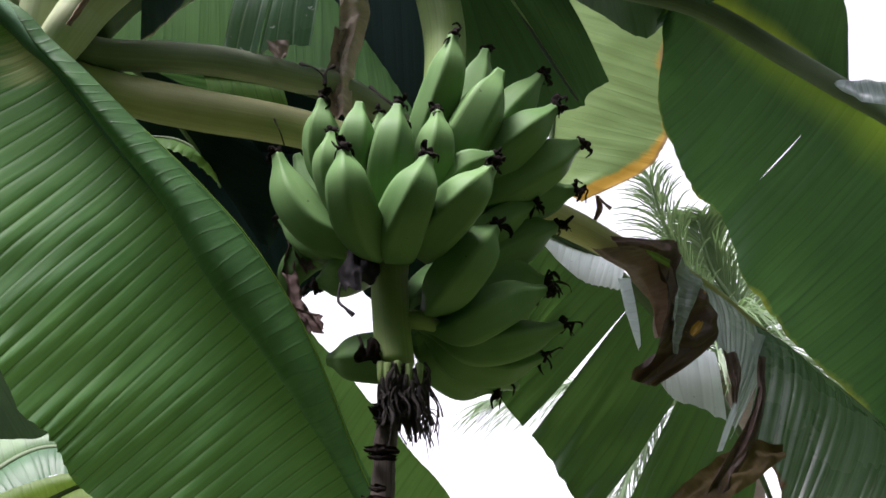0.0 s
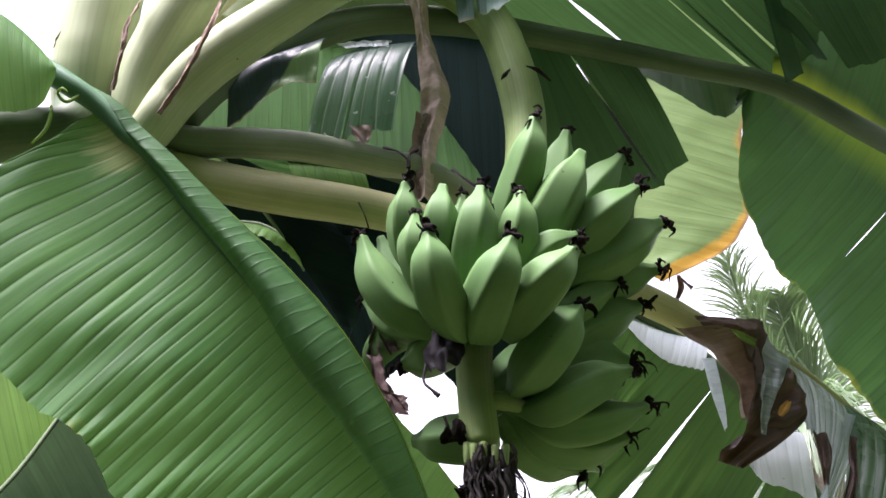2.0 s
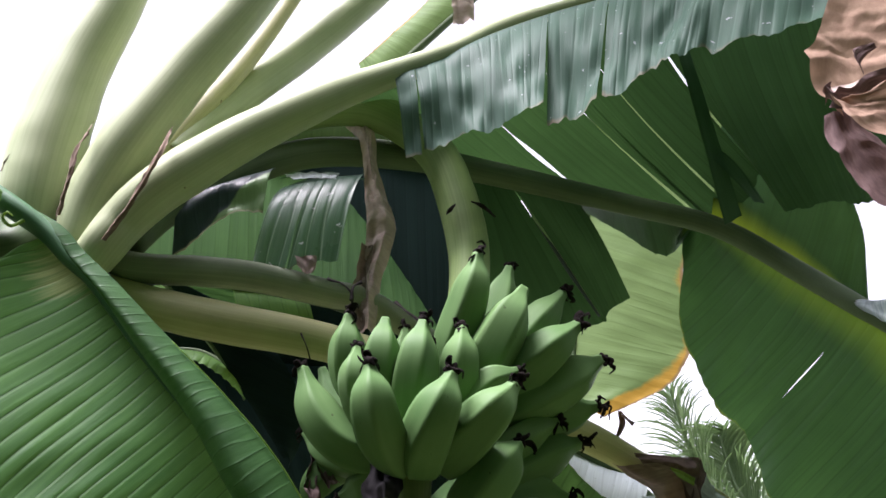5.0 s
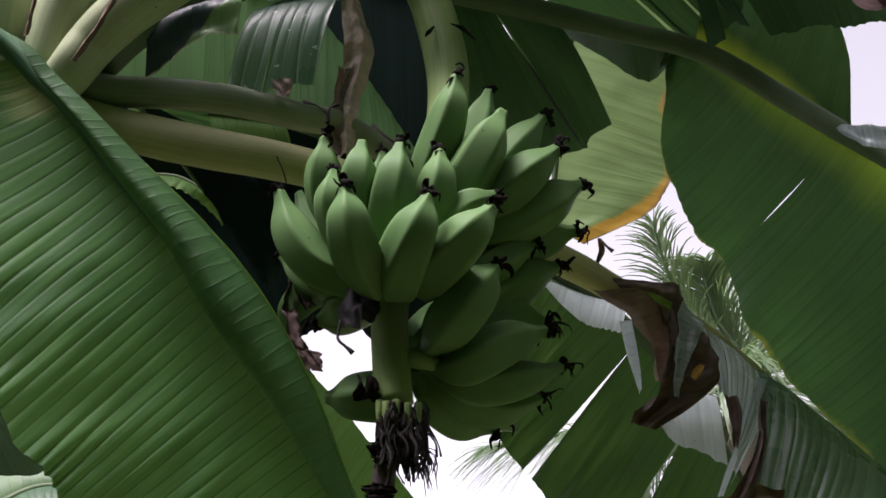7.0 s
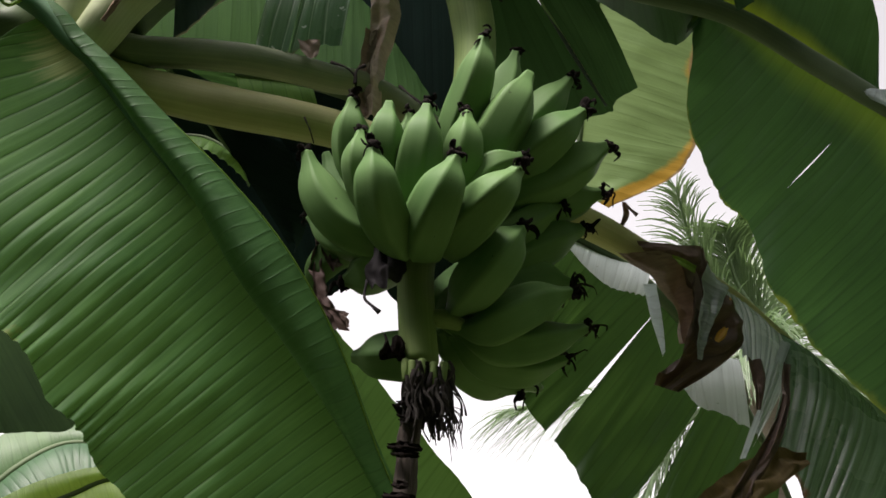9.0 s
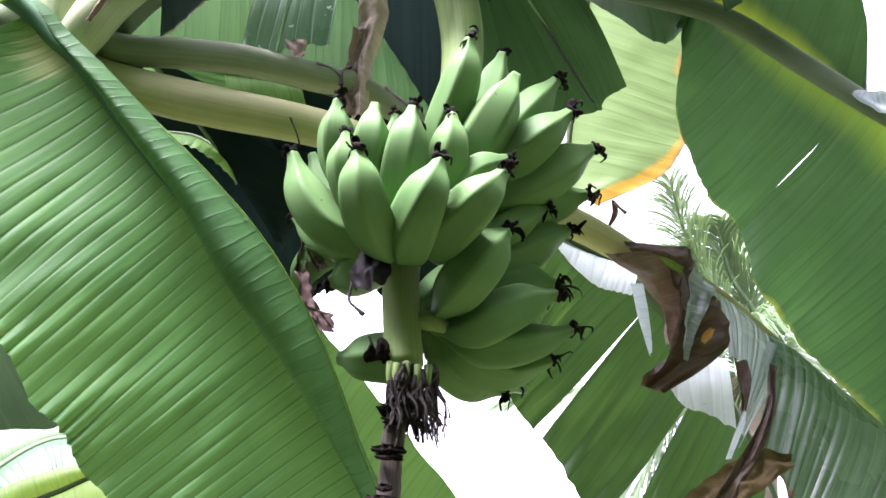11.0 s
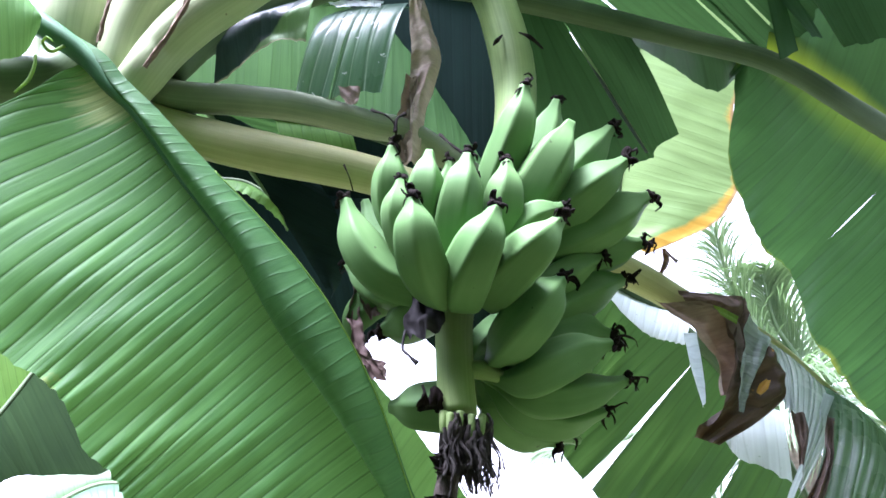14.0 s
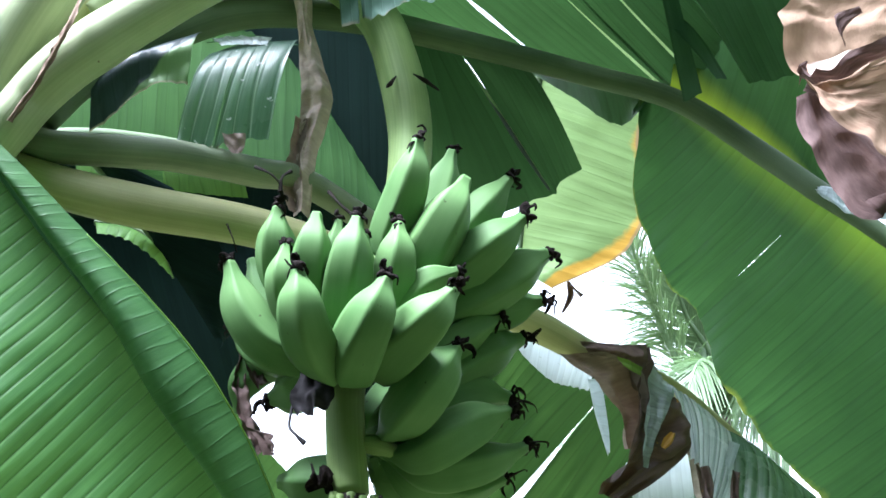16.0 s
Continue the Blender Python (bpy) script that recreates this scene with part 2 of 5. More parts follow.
OLD = leaf_material("old_leaf", (0.032, 0.062, 0.022), (0.06, 0.105, 0.034), (0.14, 0.26, 0.03), 0.2, 0.6, gloss=0.08, veins=0.2, relief=0.0004)
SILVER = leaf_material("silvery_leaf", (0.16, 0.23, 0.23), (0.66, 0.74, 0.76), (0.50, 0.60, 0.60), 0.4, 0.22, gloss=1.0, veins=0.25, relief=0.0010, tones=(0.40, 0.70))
AMBER = plain_material("yellowed_leaf", (0.38, 0.17, 0.02), (0.60, 0.36, 0.04), 0.6, (30.0, 2.0, 1.0), 2.0, 0.4)
ASHEN = leaf_material("ashen_leaf", (0.10, 0.20, 0.09), (0.18, 0.30, 0.14), (0.22, 0.38, 0.16), 0.3, 0.45, veins=0.2, relief=0.0004)
LIME = leaf_material("lime_leaf", (0.15, 0.32, 0.045), (0.28, 0.46, 0.08), (0.42, 0.62, 0.08), 0.45, 0.45, veins=0.15, relief=0.0004)
TENDER = leaf_material("tender_leaf", (0.075, 0.185, 0.055), (0.135, 0.29, 0.085), (0.22, 0.44, 0.09), 0.36, 0.5, gloss=0.1, veins=0.2, relief=0.0004)
# near-black copy of the leaf green that paints an unlit leaf side
UNLIT = leaf_material("unlit_leaf", (0.010, 0.022, 0.009), (0.02, 0.04, 0.014), (0.06, 0.12, 0.02), 0.08, 0.8, gloss=0.02, veins=0.1, relief=0.0003)
TANDRY = plain_material("bleached_dry_leaf", (0.36, 0.27, 0.23), (0.74, 0.60, 0.53), 0.8, (60.0, 1.2, 1.0), 1.5, 0.5, glow=(0.36, 0.26, 0.19), share=0.15)
DRY = plain_material("dry_leaf", (0.14, 0.10, 0.085), (0.36, 0.28, 0.24), 0.75, (60.0, 1.2, 1.0), 1.5, 0.6, glow=(0.36, 0.20, 0.10), share=0.15)
HUSK = plain_material("dead_leaf", (0.22, 0.13, 0.09), (0.54, 0.38, 0.275), 0.8, (3.0, 0.6, 1.0), 16.0, 0.45, fleck=(0.16, 0.085, 0.055), fleck_at=0.70, glow=(0.55, 0.36, 0.24), share=0.25, spec=0.15)
MAUVE = plain_material("dead_leaf_underside", (0.085, 0.05, 0.048), (0.26, 0.175, 0.165), 0.8, (3.0, 0.6, 1.0), 16.0, 0.5, glow=(0.20, 0.11, 0.09), share=0.08, spec=0.2)
PAPERY = plain_material("papery_sheath_edge", (0.075, 0.045, 0.032), (0.30, 0.20, 0.135), 0.8, (40.0, 1.5, 1.0), 1.5, 0.5)
DARKDRY = plain_material("dark_dry_leaf", (0.075, 0.045, 0.042), (0.25, 0.165, 0.145), 0.8, (40.0, 1.5, 1.0), 1.5, 0.6)
WILT = plain_material("wilted_leaf", (0.036, 0.022, 0.018), (0.145, 0.094, 0.074), 0.55, (50.0, 1.5, 1.0), 1.5, 0.7, fleck=(0.42, 0.22, 0.03), fleck_at=0.70, glow=(0.22, 0.12, 0.04), share=0.04)
FADING = plain_material("fading_leaf", (0.045, 0.032, 0.018), (0.14, 0.10, 0.05), 0.7, (50.0, 1.5, 1.0), 1.5, 0.6, fleck=(0.34, 0.20, 0.04), fleck_at=0.72, glow=(0.26, 0.20, 0.06), share=0.12, spec=0.2)
SLATE = plain_material("faded_bract", (0.014, 0.013, 0.015), (0.055, 0.05, 0.054), 0.85, (25.0, 2.0, 1.0), 2.0, 0.6, spec=0.15)
STALK = plain_material("leaf_stalk", (0.33, 0.39, 0.215), (0.47, 0.525, 0.31), 0.5, (2.0, 60.0, 1.0), 1.0, 0.15, fleck=(0.14, 0.09, 0.06), fleck_at=0.76, spec=0.3)
RIB = plain_material("leaf_rib", (0.072, 0.112, 0.055), (0.13, 0.18, 0.09), 0.55, (2.0, 60.0, 1.0), 1.0, 0.15, spec=0.2)
OLIVE = plain_material("olive_leaf_stalk", (0.16, 0.20, 0.125), (0.29, 0.33, 0.21), 0.5, (2.0, 60.0, 1.0), 1.0, 0.15, fleck=(0.08, 0.06, 0.04), fleck_at=0.8)
DARKRIB = plain_material("deep_leaf_rib", (0.04, 0.12, 0.05), (0.08, 0.20, 0.09), 0.42, (2.0, 60.0, 1.0), 1.0, 0.2)
TAN = plain_material("tan_leaf_stalk", (0.36, 0.36, 0.155), (0.56, 0.54, 0.275), 0.5, (2.0, 60.0, 1.0), 1.0, 0.2, fleck=(0.16, 0.10, 0.05), fleck_at=0.74)
FRUIT = plain_material("green_banana", (0.082, 0.174, 0.056), (0.152, 0.266, 0.10), 0.55, (1.5, 3.0, 1.0), 1.6, 0.1, fleck=(0.05, 0.06, 0.03), fleck_at=0.73, spec=0.13)
PEDUNCLE = plain_material("bunch_stalk", (0.155, 0.24, 0.078), (0.27, 0.37, 0.13), 0.6, (2.0, 50.0, 1.0), 1.0, 0.2, fleck=(0.10, 0.09, 0.05), fleck_at=0.77, spec=0.25)
BLACK = plain_material("dried_flower", (0.004, 0.003, 0.003), (0.022, 0.015, 0.013), 0.9, (30.0, 8.0, 1.0), 3.0, 0.9, spec=0.12)
TUFT = plain_material("withered_flowers", (0.007, 0.005, 0.005), (0.052, 0.039, 0.034), 0.85, (30.0, 8.0, 1.0), 3.0, 0.9)
BARK = plain_material("dead_stalk", (0.010, 0.008, 0.007), (0.095, 0.072, 0.058), 0.85, (12.0, 25.0, 1.0), 2.0, 0.9)
SHEATH = plain_material("stem_sheath", (0.16, 0.17, 0.07), (0.36, 0.38, 0.20), 0.55, (2.0, 40.0, 1.0), 1.0, 0.3, fleck=(0.10, 0.06, 0.04), fleck_at=0.66)
FROND = plain_material("palm_leaflet", (0.07, 0.13, 0.05), (0.19, 0.27, 0.15), 0.3, (1.0, 1.0, 1.0), 8.0, 0.1, glow=(0.22, 0.36, 0.13), share=0.28)
TRUNK = plain_material("palm_bark", (0.10, 0.08, 0.06), (0.25, 0.21, 0.17), 0.9, (40.0, 3.0, 1.0), 1.0, 0.8)
HEDGE = plain_material("foliage_wall", (0.02, 0.05, 0.018), (0.06, 0.12, 0.04), 0.8, (1.0, 1.0, 1.0), 2.5, 0.9, uv=False)
SOIL = plain_material("grassy_soil", (0.05, 0.06, 0.025), (0.12, 0.13, 0.055), 0.95, (1.0, 1.0, 1.0), 3.0, 0.8, uv=False)


# ---- building tools ----
def smooth_line(points, n):
    """n places on a smooth line through the points, evenly by point number."""
    p = np.array(points, float)
    if len(p) == 1:
        return np.repeat(p, n, 0)
    ends = np.vstack([2 * p[0] - p[1], p, 2 * p[-1] - p[-2]])
    s = np.linspace(0, len(p) - 1, n)
    i = np.minimum(s.astype(int), len(p) - 2)
    f = (s - i)[:, None]
    a, b, c, d = ends[i], ends[i + 1], ends[i + 2], ends[i + 3]
    return 0.5 * (2 * b + (c - a) * f + (2 * a - 5 * b + 4 * c - d) * f**2 + (3 * b - 3 * c + d - a) * f**3)


def wave(x, y=0.0, z=0.0):
    return noise.noise(Vector((x, y, z)))


class Sheet:
    """Vertices, faces and UVs that become one mesh."""

    def __init__(self):
        self.v, self.f, self.uv = [], [], []

    def grid(self, pts, us, vs, close=False):
        """pts[i][j]; close joins the last j to the first."""
        n, m = len(pts), len(pts[0])
        base = len(self.v)
        for i in range(n):
            self.v.extend(tuple(p) for p in pts[i])
        last = m if close else m - 1
        for i in range(n - 1):
            for j in range(last):
                k = (j + 1) % m
                self.f.append((base + i * m + j, base + i * m + k, base + (i + 1) * m + k, base + (i + 1) * m + j))
                va, vb = vs[j], vs[j + 1] if j + 1 < len(vs) else 1.0
                self.uv.append(((us[i], va), (us[i], vb), (us[i + 1], vb), (us[i + 1], va)))
        return base

    def cap(self, ids, u):
        self.f.append(tuple(ids))
        self.uv.append(tuple((u, 0.5) for _ in ids))

    def mesh(self, name, material):
        me = bpy.data.meshes.new(name)
        me.from_pydata(self.v, [], self.f)
        layer = me.uv_layers.new(name="UVMap")
        layer.data.foreach_set("uv", [c for face in self.uv for pair in face for c in pair])
        me.polygons.foreach_set("use_smooth", [True] * len(me.polygons))
        me.materials.append(material)
        me.update()
        return me


def part(name, sheet, material, parent, label=""):
    ob = new(name, sheet.mesh(name, material))
    ob.parent = parent
    if label:
        ob["label"] = label
    return ob


def thing(name, place, label, category, group=""):
    ob = new(name)
    ob.location = place
    ob.empty_display_size = 0.05
    bpy.context.view_layer.update()
    return tagged(ob, label, category, group)


def fasten(root):
    """Parts are built in world places; keep them there under their root."""
    inv = Matrix.Translation(root.location).inverted()
    for ob in root.children:
        ob.matrix_parent_inverse = inv


def frames_along(line):
    """Two directions across a line at every place of it."""
    d = np.gradient(line, axis=0)
    d /= np.linalg.norm(d, axis=1)[:, None] + 1e-9
    ref = np.array([0.0, 0.0, 1.0]) if abs(d[0][2]) < 0.9 else np.array([0.0, 1.0, 0.0])
    a = np.cross(d[0], ref)
    sides, ups = [], []
    for t in d:
        a = a - t * (a @ t)
        a /= np.linalg.norm(a)
        sides.append(a)
        ups.append(np.cross(a, t))
    return np.array(sides), np.array(ups)


def tube(sheet, points, radii, n=40, ring=18, rough=0.0, flat=1.0, seed=0.0, ridges=0, ridge=0.0, ends=True):
    line = smooth_line(points, n)
    r = np.interp(np.linspace(0, 1, n), np.linspace(0, 1, len(radii)), radii)
    side, up = frames_along(line)
    length = np.r_[0, np.cumsum(np.linalg.norm(np.diff(line, axis=0), axis=1))]
    rows = []
    for i in range(n):
        row = []
        for j in range(ring):
            a = 2 * math.pi * j / ring
            k = r[i] * (1 + ridge * math.cos(ridges * a))
            if rough:
                k *= 1 + rough * wave(length[i] * 25 + seed, 2 * math.cos(a), 2 * math.sin(a) + seed)
            row.append(line[i] + side[i] * (k * math.cos(a)) + up[i] * (k * flat * math.sin(a)))
        rows.append(row)
    base = sheet.grid(rows, length, [j / ring for j in range(ring)], close=True)
    if ends:
        sheet.cap([base + j for j in range(ring)][::-1], 0.0)
        sheet.cap([base + (n - 1) * ring + j for j in range(ring)], length[-1])
    return line


def blade(sheet, rib, edge, n=110, m=16, camber=0.01, pleat=0.0005, fold=0.0004, ribs=46.0, ragged=0.004, tears=(), gap=0.25, loose=0.012, slits=(), seed=0.0, sag=0.0, waves=0.0, soft=False, round=False):
    """Half a leaf between its rib and its margin. tears: where along the rib (0 to 1) it is torn to the rib; slits: (where, from, to, width) cracks inside;
    camber bows it towards the viewer's side, pleat and fold corrugate it along the side veins, ragged roughens the margin."""
    n = max(n, int(3 * ribs * sum(np.linalg.norm(np.subtract(q, p)) for p, q in zip(rib, rib[1:]))))
    cuts = [0.0, *sorted([*tears, *[s[0] for s in slits]]), 1.0]
    a, b = smooth_line(rib, 400), smooth_line(edge, 400)
    run = np.r_[0, np.cumsum(np.linalg.norm(np.diff(a, axis=0), axis=1))]
    across = np.cross(np.gradient(a, axis=0), b - a)
    across /= np.linalg.norm(across, axis=1)[:, None] + 1e-9
    across *= np.where(across[:, 1] > 0, -1.0, 1.0)[:, None]
    grid_at = np.linspace(0, 1, 400)
    rnd = random.Random(int(seed * 1000) + 7)

    def at(table, u):
        return np.array([np.interp(u, grid_at, table[:, k]) for k in range(3)])

    vs = [j / (m - 1) for j in range(m)]
    for u0, u1 in zip(cuts, cuts[1:]):
        rows, us = [], []
        count = max(6, int(n * (u1 - u0)) + 2)
        hang, twist = rnd.uniform(-1, 1) * loose, rnd.uniform(-1, 1) * loose
        torn0, torn1 = u0 in tears, u1 in tears
        gap0, gap1 = (gap[tears.index(u)] if isinstance(gap, tuple) and u in tears else gap for u in (u0, u1))
        crack0 = next((s for s in slits if s[0] == u0), None)
        crack1 = next((s for s in slits if s[0] == u1), None)
        for i in range(count):
            s = i / (count - 1)
            row = []
            for v in vs:
                u = u0 + (u1 - u0) * s
                w = u1 - u0
                if torn0:
                    u += gap0 * w * 0.5 * v**1.4 * (1 - s) ** 2
                if torn1:
                    u -= gap1 * w * 0.5 * v**1.4 * s**2
                for crack, sign, share in ((crack0, 1, (1 - s) ** 6), (crack1, -1, s**6)):
                    if crack and crack[1] < v < crack[2]:
                        u += sign * crack[3] * share * math.sin(math.pi * (v - crack[1]) / (crack[2] - crack[1]))
                ra, rb, nn = at(a, u), at(b, u), at(across, u)
                x = float(np.interp(u, grid_at, run))
                reach = 1 + ragged * 10 * wave(x * 16 + seed, 3.3) * v**3 + ragged * 2.5 * wave(x * 70 + seed, 7.1) * v**6
                p = ra + (rb - ra) * v * reach
                arch = -math.sin(2 * math.pi * v**0.75) * (1 - 0.5 * v) if soft else math.sin(math.pi * v**0.8)
                bow = camber * float(np.linalg.norm(rb - ra)) if round else camber
                p = p + nn * (bow * arch + v * v * (hang + twist * (s - 0.5) * 2))
                bend = min(1.0, 2.2 * v) ** 1.5
                p = p + nn * bend * (pleat * (wave(x * 55 + seed, v * 0.8, seed) + 0.6 * wave(x * 130 + seed, v * 1.3)) * 2)
                if fold:
                    ph = (x * ribs) % 1.0
                    p = p + nn * bend * fold * (1 + 4.0 * v**8) * max(0.1, 0.6 + 1.2 * wave(x * 13 + seed, v * 1.6)) * (math.sin(math.pi * ph) ** 0.7 * 1.6 - 1)
                if waves:
                    p = p + nn * waves * v * (wave(x * 9 + seed, v * 2) + 0.5 * wave(x * 22 + seed, v * 4))
                p[2] -= sag * v * v
                row.append(p)
            rows.append(row)
            us.append(float(np.interp(u0 + (u1 - u0) * s, grid_at, run)))
        sheet.grid(rows, us, vs)


def crumple(sheet, sides, n=50, m=30, depth=0.02, seed=0.0, scale=14.0, curl=0.0, ragged=0.02):
    """A withered, creased sheet between two side lines, with an uneven rim."""
    a, b = smooth_line(sides[0], n), smooth_line(sides[1], n)
    size = np.r_[0, np.cumsum(np.linalg.norm(np.diff(a, axis=0), axis=1))]
    rows = []
    for i in range(n):
        t = a[min(i + 1, n - 1)] - a[max(i - 1, 0)]
        nn = np.cross(t, b[i] - a[i])
        nn /= np.linalg.norm(nn) + 1e-9
        if nn[1] > 0:
            nn = -nn
        row = []
        for j in range(m):
            v = j / (m - 1)
            rim = ragged * (wave(size[i] * 60 + seed, 1.7 + (v > 0.5)))
            p = a[i] + (b[i] - a[i]) * (v + rim * (2 * v - 1))
            x = size[i]
            ridge = 1 - abs(2 * wave(x * scale + seed, v * 2.2, seed)) * 1.4
            p = p + nn * (depth * (ridge - 0.4) + depth * 0.5 * wave(x * scale * 3, v * 6, seed) + depth * 0.6 * (abs(((v * 9 + 4 * wave(x * 6, seed)) / math.pi) % 2 - 1) * 2 - 1))
            p = p + nn * curl * (2 * v - 1) ** 2
            row.append(p)
        rows.append(row)
    sheet.grid(rows, size, [j / (m - 1) for j in range(m)])


def strings(sheet, start, count, length, spread, thick, seed, droop=0.6):
    """Thin shrivelled threads, as on a spent flower."""
    r = random.Random(seed)
    for _ in range(count):
        way = Vector((r.uniform(-1, 1), r.uniform(-1, 0.6), r.uniform(-0.4, 1.0))).normalized() * spread + Vector((0, 0, -droop))
        l = length * r.uniform(0.5, 1.2)
        p0 = np.array(start) + np.array([r.uniform(-1, 1) for _ in range(3)]) * thick
        bendy = np.array([r.uniform(-1, 1) for _ in range(3)]) * l * 0.35
        p1 = p0 + np.array(way) * l * 0.5 + bendy
        p2 = p0 + np.array(way) * l + bendy * 0.4 + np.array((0, 0, -droop * l * 0.4))
        tube(sheet, [p0, p1, p2], [thick * r.uniform(0.5, 1.0), thick * r.uniform(0.4, 0.9), thick * 0.9, thick * 0.3], 9, 6, 0.5, 1.0, r.random() * 9)


# ---- the ground ----
ground_sheet = Sheet()
steps = [-400, -60, -20, -8, -4, -2, -1, 0, 1, 2, 3, 4, 6, 8, 12, 20, 60, 400]
ground_sheet.grid([[(x, y, 0.06 * wave(x * 0.7, y * 0.7) if abs(x) < 15 and abs(y) < 15 else 0.0) for y in steps] for x in steps], steps, steps)
ground = new("ground", ground_sheet.mesh("ground", SOIL))
tagged(ground, "dark grassy soil under the banana plants", "ground", kind="structure")

# ---- the bunch ----
bunch = thing("banana_bunch", (-0.045, 1.696, 2.017), "hanging bunch of unripe green bananas on a thick stalk", "banana bunch")
s = Sheet()
STEM = [(-0.606, 1.757, 2.552), (-0.51, 1.766, 2.716), (-0.4, 1.783, 2.83), (-0.287, 1.801, 2.898), (-0.191, 1.818, 2.906), (-0.088, 1.827, 2.835), (-0.038, 1.818, 2.723), (-0.01, 1.783, 2.595), (-0.006, 1.74, 2.476), (-0.011, 1.74, 2.413), (-0.04, 1.723, 2.287), (-0.061, 1.705, 2.178), (-0.054, 1.696, 2.088), (-0.041, 1.688, 2.012)]
tube(s, STEM, [0.0211, 0.0227, 0.0275, 0.0323, 0.0349, 0.0357, 0.0366, 0.0324, 0.0292, 0.0275, 0.0275, 0.0267, 0.0267], 110, 22, 0.03)
part("stalk", s, PEDUNCLE, bunch, "thick pale green fruit stalk")
for a, b, c in (((-0.054, 1.775, 2.672), (-0.047, 1.74, 2.657), (-0.041, 1.775, 2.692)), ((-0.013, 1.766, 2.694), (0.007, 1.74, 2.669), (0.028, 1.792, 2.683))):
    s = Sheet()
    tube(s, [a, b, c], [0.001, 0.004, 0.0015], 12, 8, 0.4)
    part("bract_scar", s, BLACK, bunch, "dark torn scar on the stalk")


def banana(points, r, flower, seed, tip_dark=True):
    """One fruit from its tip to its neck, five-edged, with the spent flower on its tip."""
    rr = random.Random(seed)
    s = Sheet()
    profile = [0.26, 0.31, 0.38, 0.52, 0.68, 0.81, 0.90, 0.96, 1.0, 1.03, 1.05, 1.07, 1.08, 1.08, 1.06, 1.02, 0.94, 0.78]
    if len(points) > 4:
        profile = [0.24, 0.30, 0.40, 0.58, 0.76, 0.89, 0.97, 1.02, 1.04, 1.05, 1.04, 1.0, 0.92, 0.76, 0.52, 0.34, 0.28, 0.26]
    line = smooth_line(points, 40)
    n, ring = 40, 35
    side, up = frames_along(line)
    size = np.r_[0, np.cumsum(np.linalg.norm(np.diff(line, axis=0), axis=1))]
    rad = np.interp(np.linspace(0, 1, n) ** 0.9, np.linspace(0, 1, len(profile)), profile) * r
    turn = rr.uniform(0, 6)
    rows = []
    for i in range(n):
        row = []
        for j in range(ring):
            a = 2 * math.pi * j / ring
            face = a % (math.pi / 2.5) - math.pi / 5
            a = a - turn - 0.15 * math.sin(size[i] * 12)
            k = rad[i] * (0.15 + 0.85 * (0.875 / math.cos(face)) + 0.02 * wave(size[i] * 18 + seed, math.cos(a), math.sin(a)))
            row.append(line[i] + side[i] * (k * math.cos(a)) + up[i] * (k * math.sin(a)))
        rows.append(row)
    base = s.grid(rows, size, [j / ring for j in range(ring)], close=True)
    s.cap([base + j for j in range(ring)][::-1], 0.0)
    s.cap([base + (n - 1) * ring + j for j in range(ring)], size[-1])
    fruit = part("banana", s, FRUIT, bunch)
    if flower:
        f = Sheet()
        out = line[0] - line[3]
        out /= np.linalg.norm(out)
        tube(f, [line[0] + out * -0.002, line[0] + out * 0.003, line[0] + out * 0.007], [r * 0.22, r * 0.31, r * 0.16], 8, 9, 0.6, 1.0, seed)
        for k in range(flower + 5):
            turn_to = np.array([rr.uniform(-1, 1) for _ in range(3)])
            way = out * rr.uniform(0.2, 0.8) + turn_to * 0.6
            l = min(r, 0.034) * rr.uniform(0.3, 0.55) * (1.7 if k == 0 else 1.0)
            root = line[0] + out * 0.003 + turn_to * r * 0.12
            mid = root + way * l * 0.55 + np.array([rr.uniform(-1, 1) for _ in range(3)]) * l * 0.25
            late = mid + way * l * 0.3 + np.array([rr.uniform(-1, 1), rr.uniform(-1, 1), rr.uniform(-1.4, 0.3)]) * l * 0.45
            end = late + np.array([rr.uniform(-1, 1), rr.uniform(-1, 1), rr.uniform(-2.2, -0.4)]) * l * 0.4
            thin = rr.uniform(0.06, 0.11) if k == 0 else rr.uniform(0.09, 0.21)
            tube(f, [root, mid, late, end], [r * 0.12, r * thin, r * thin * rr.uniform(0.5, 1.3), r * rr.uniform(0.04, 0.12), r * 0.04], 16, 7, 1.1, 0.4, seed * 3.1 + k)
        part("dried_flower", f, BLACK, fruit, "shrivelled black flower remains")


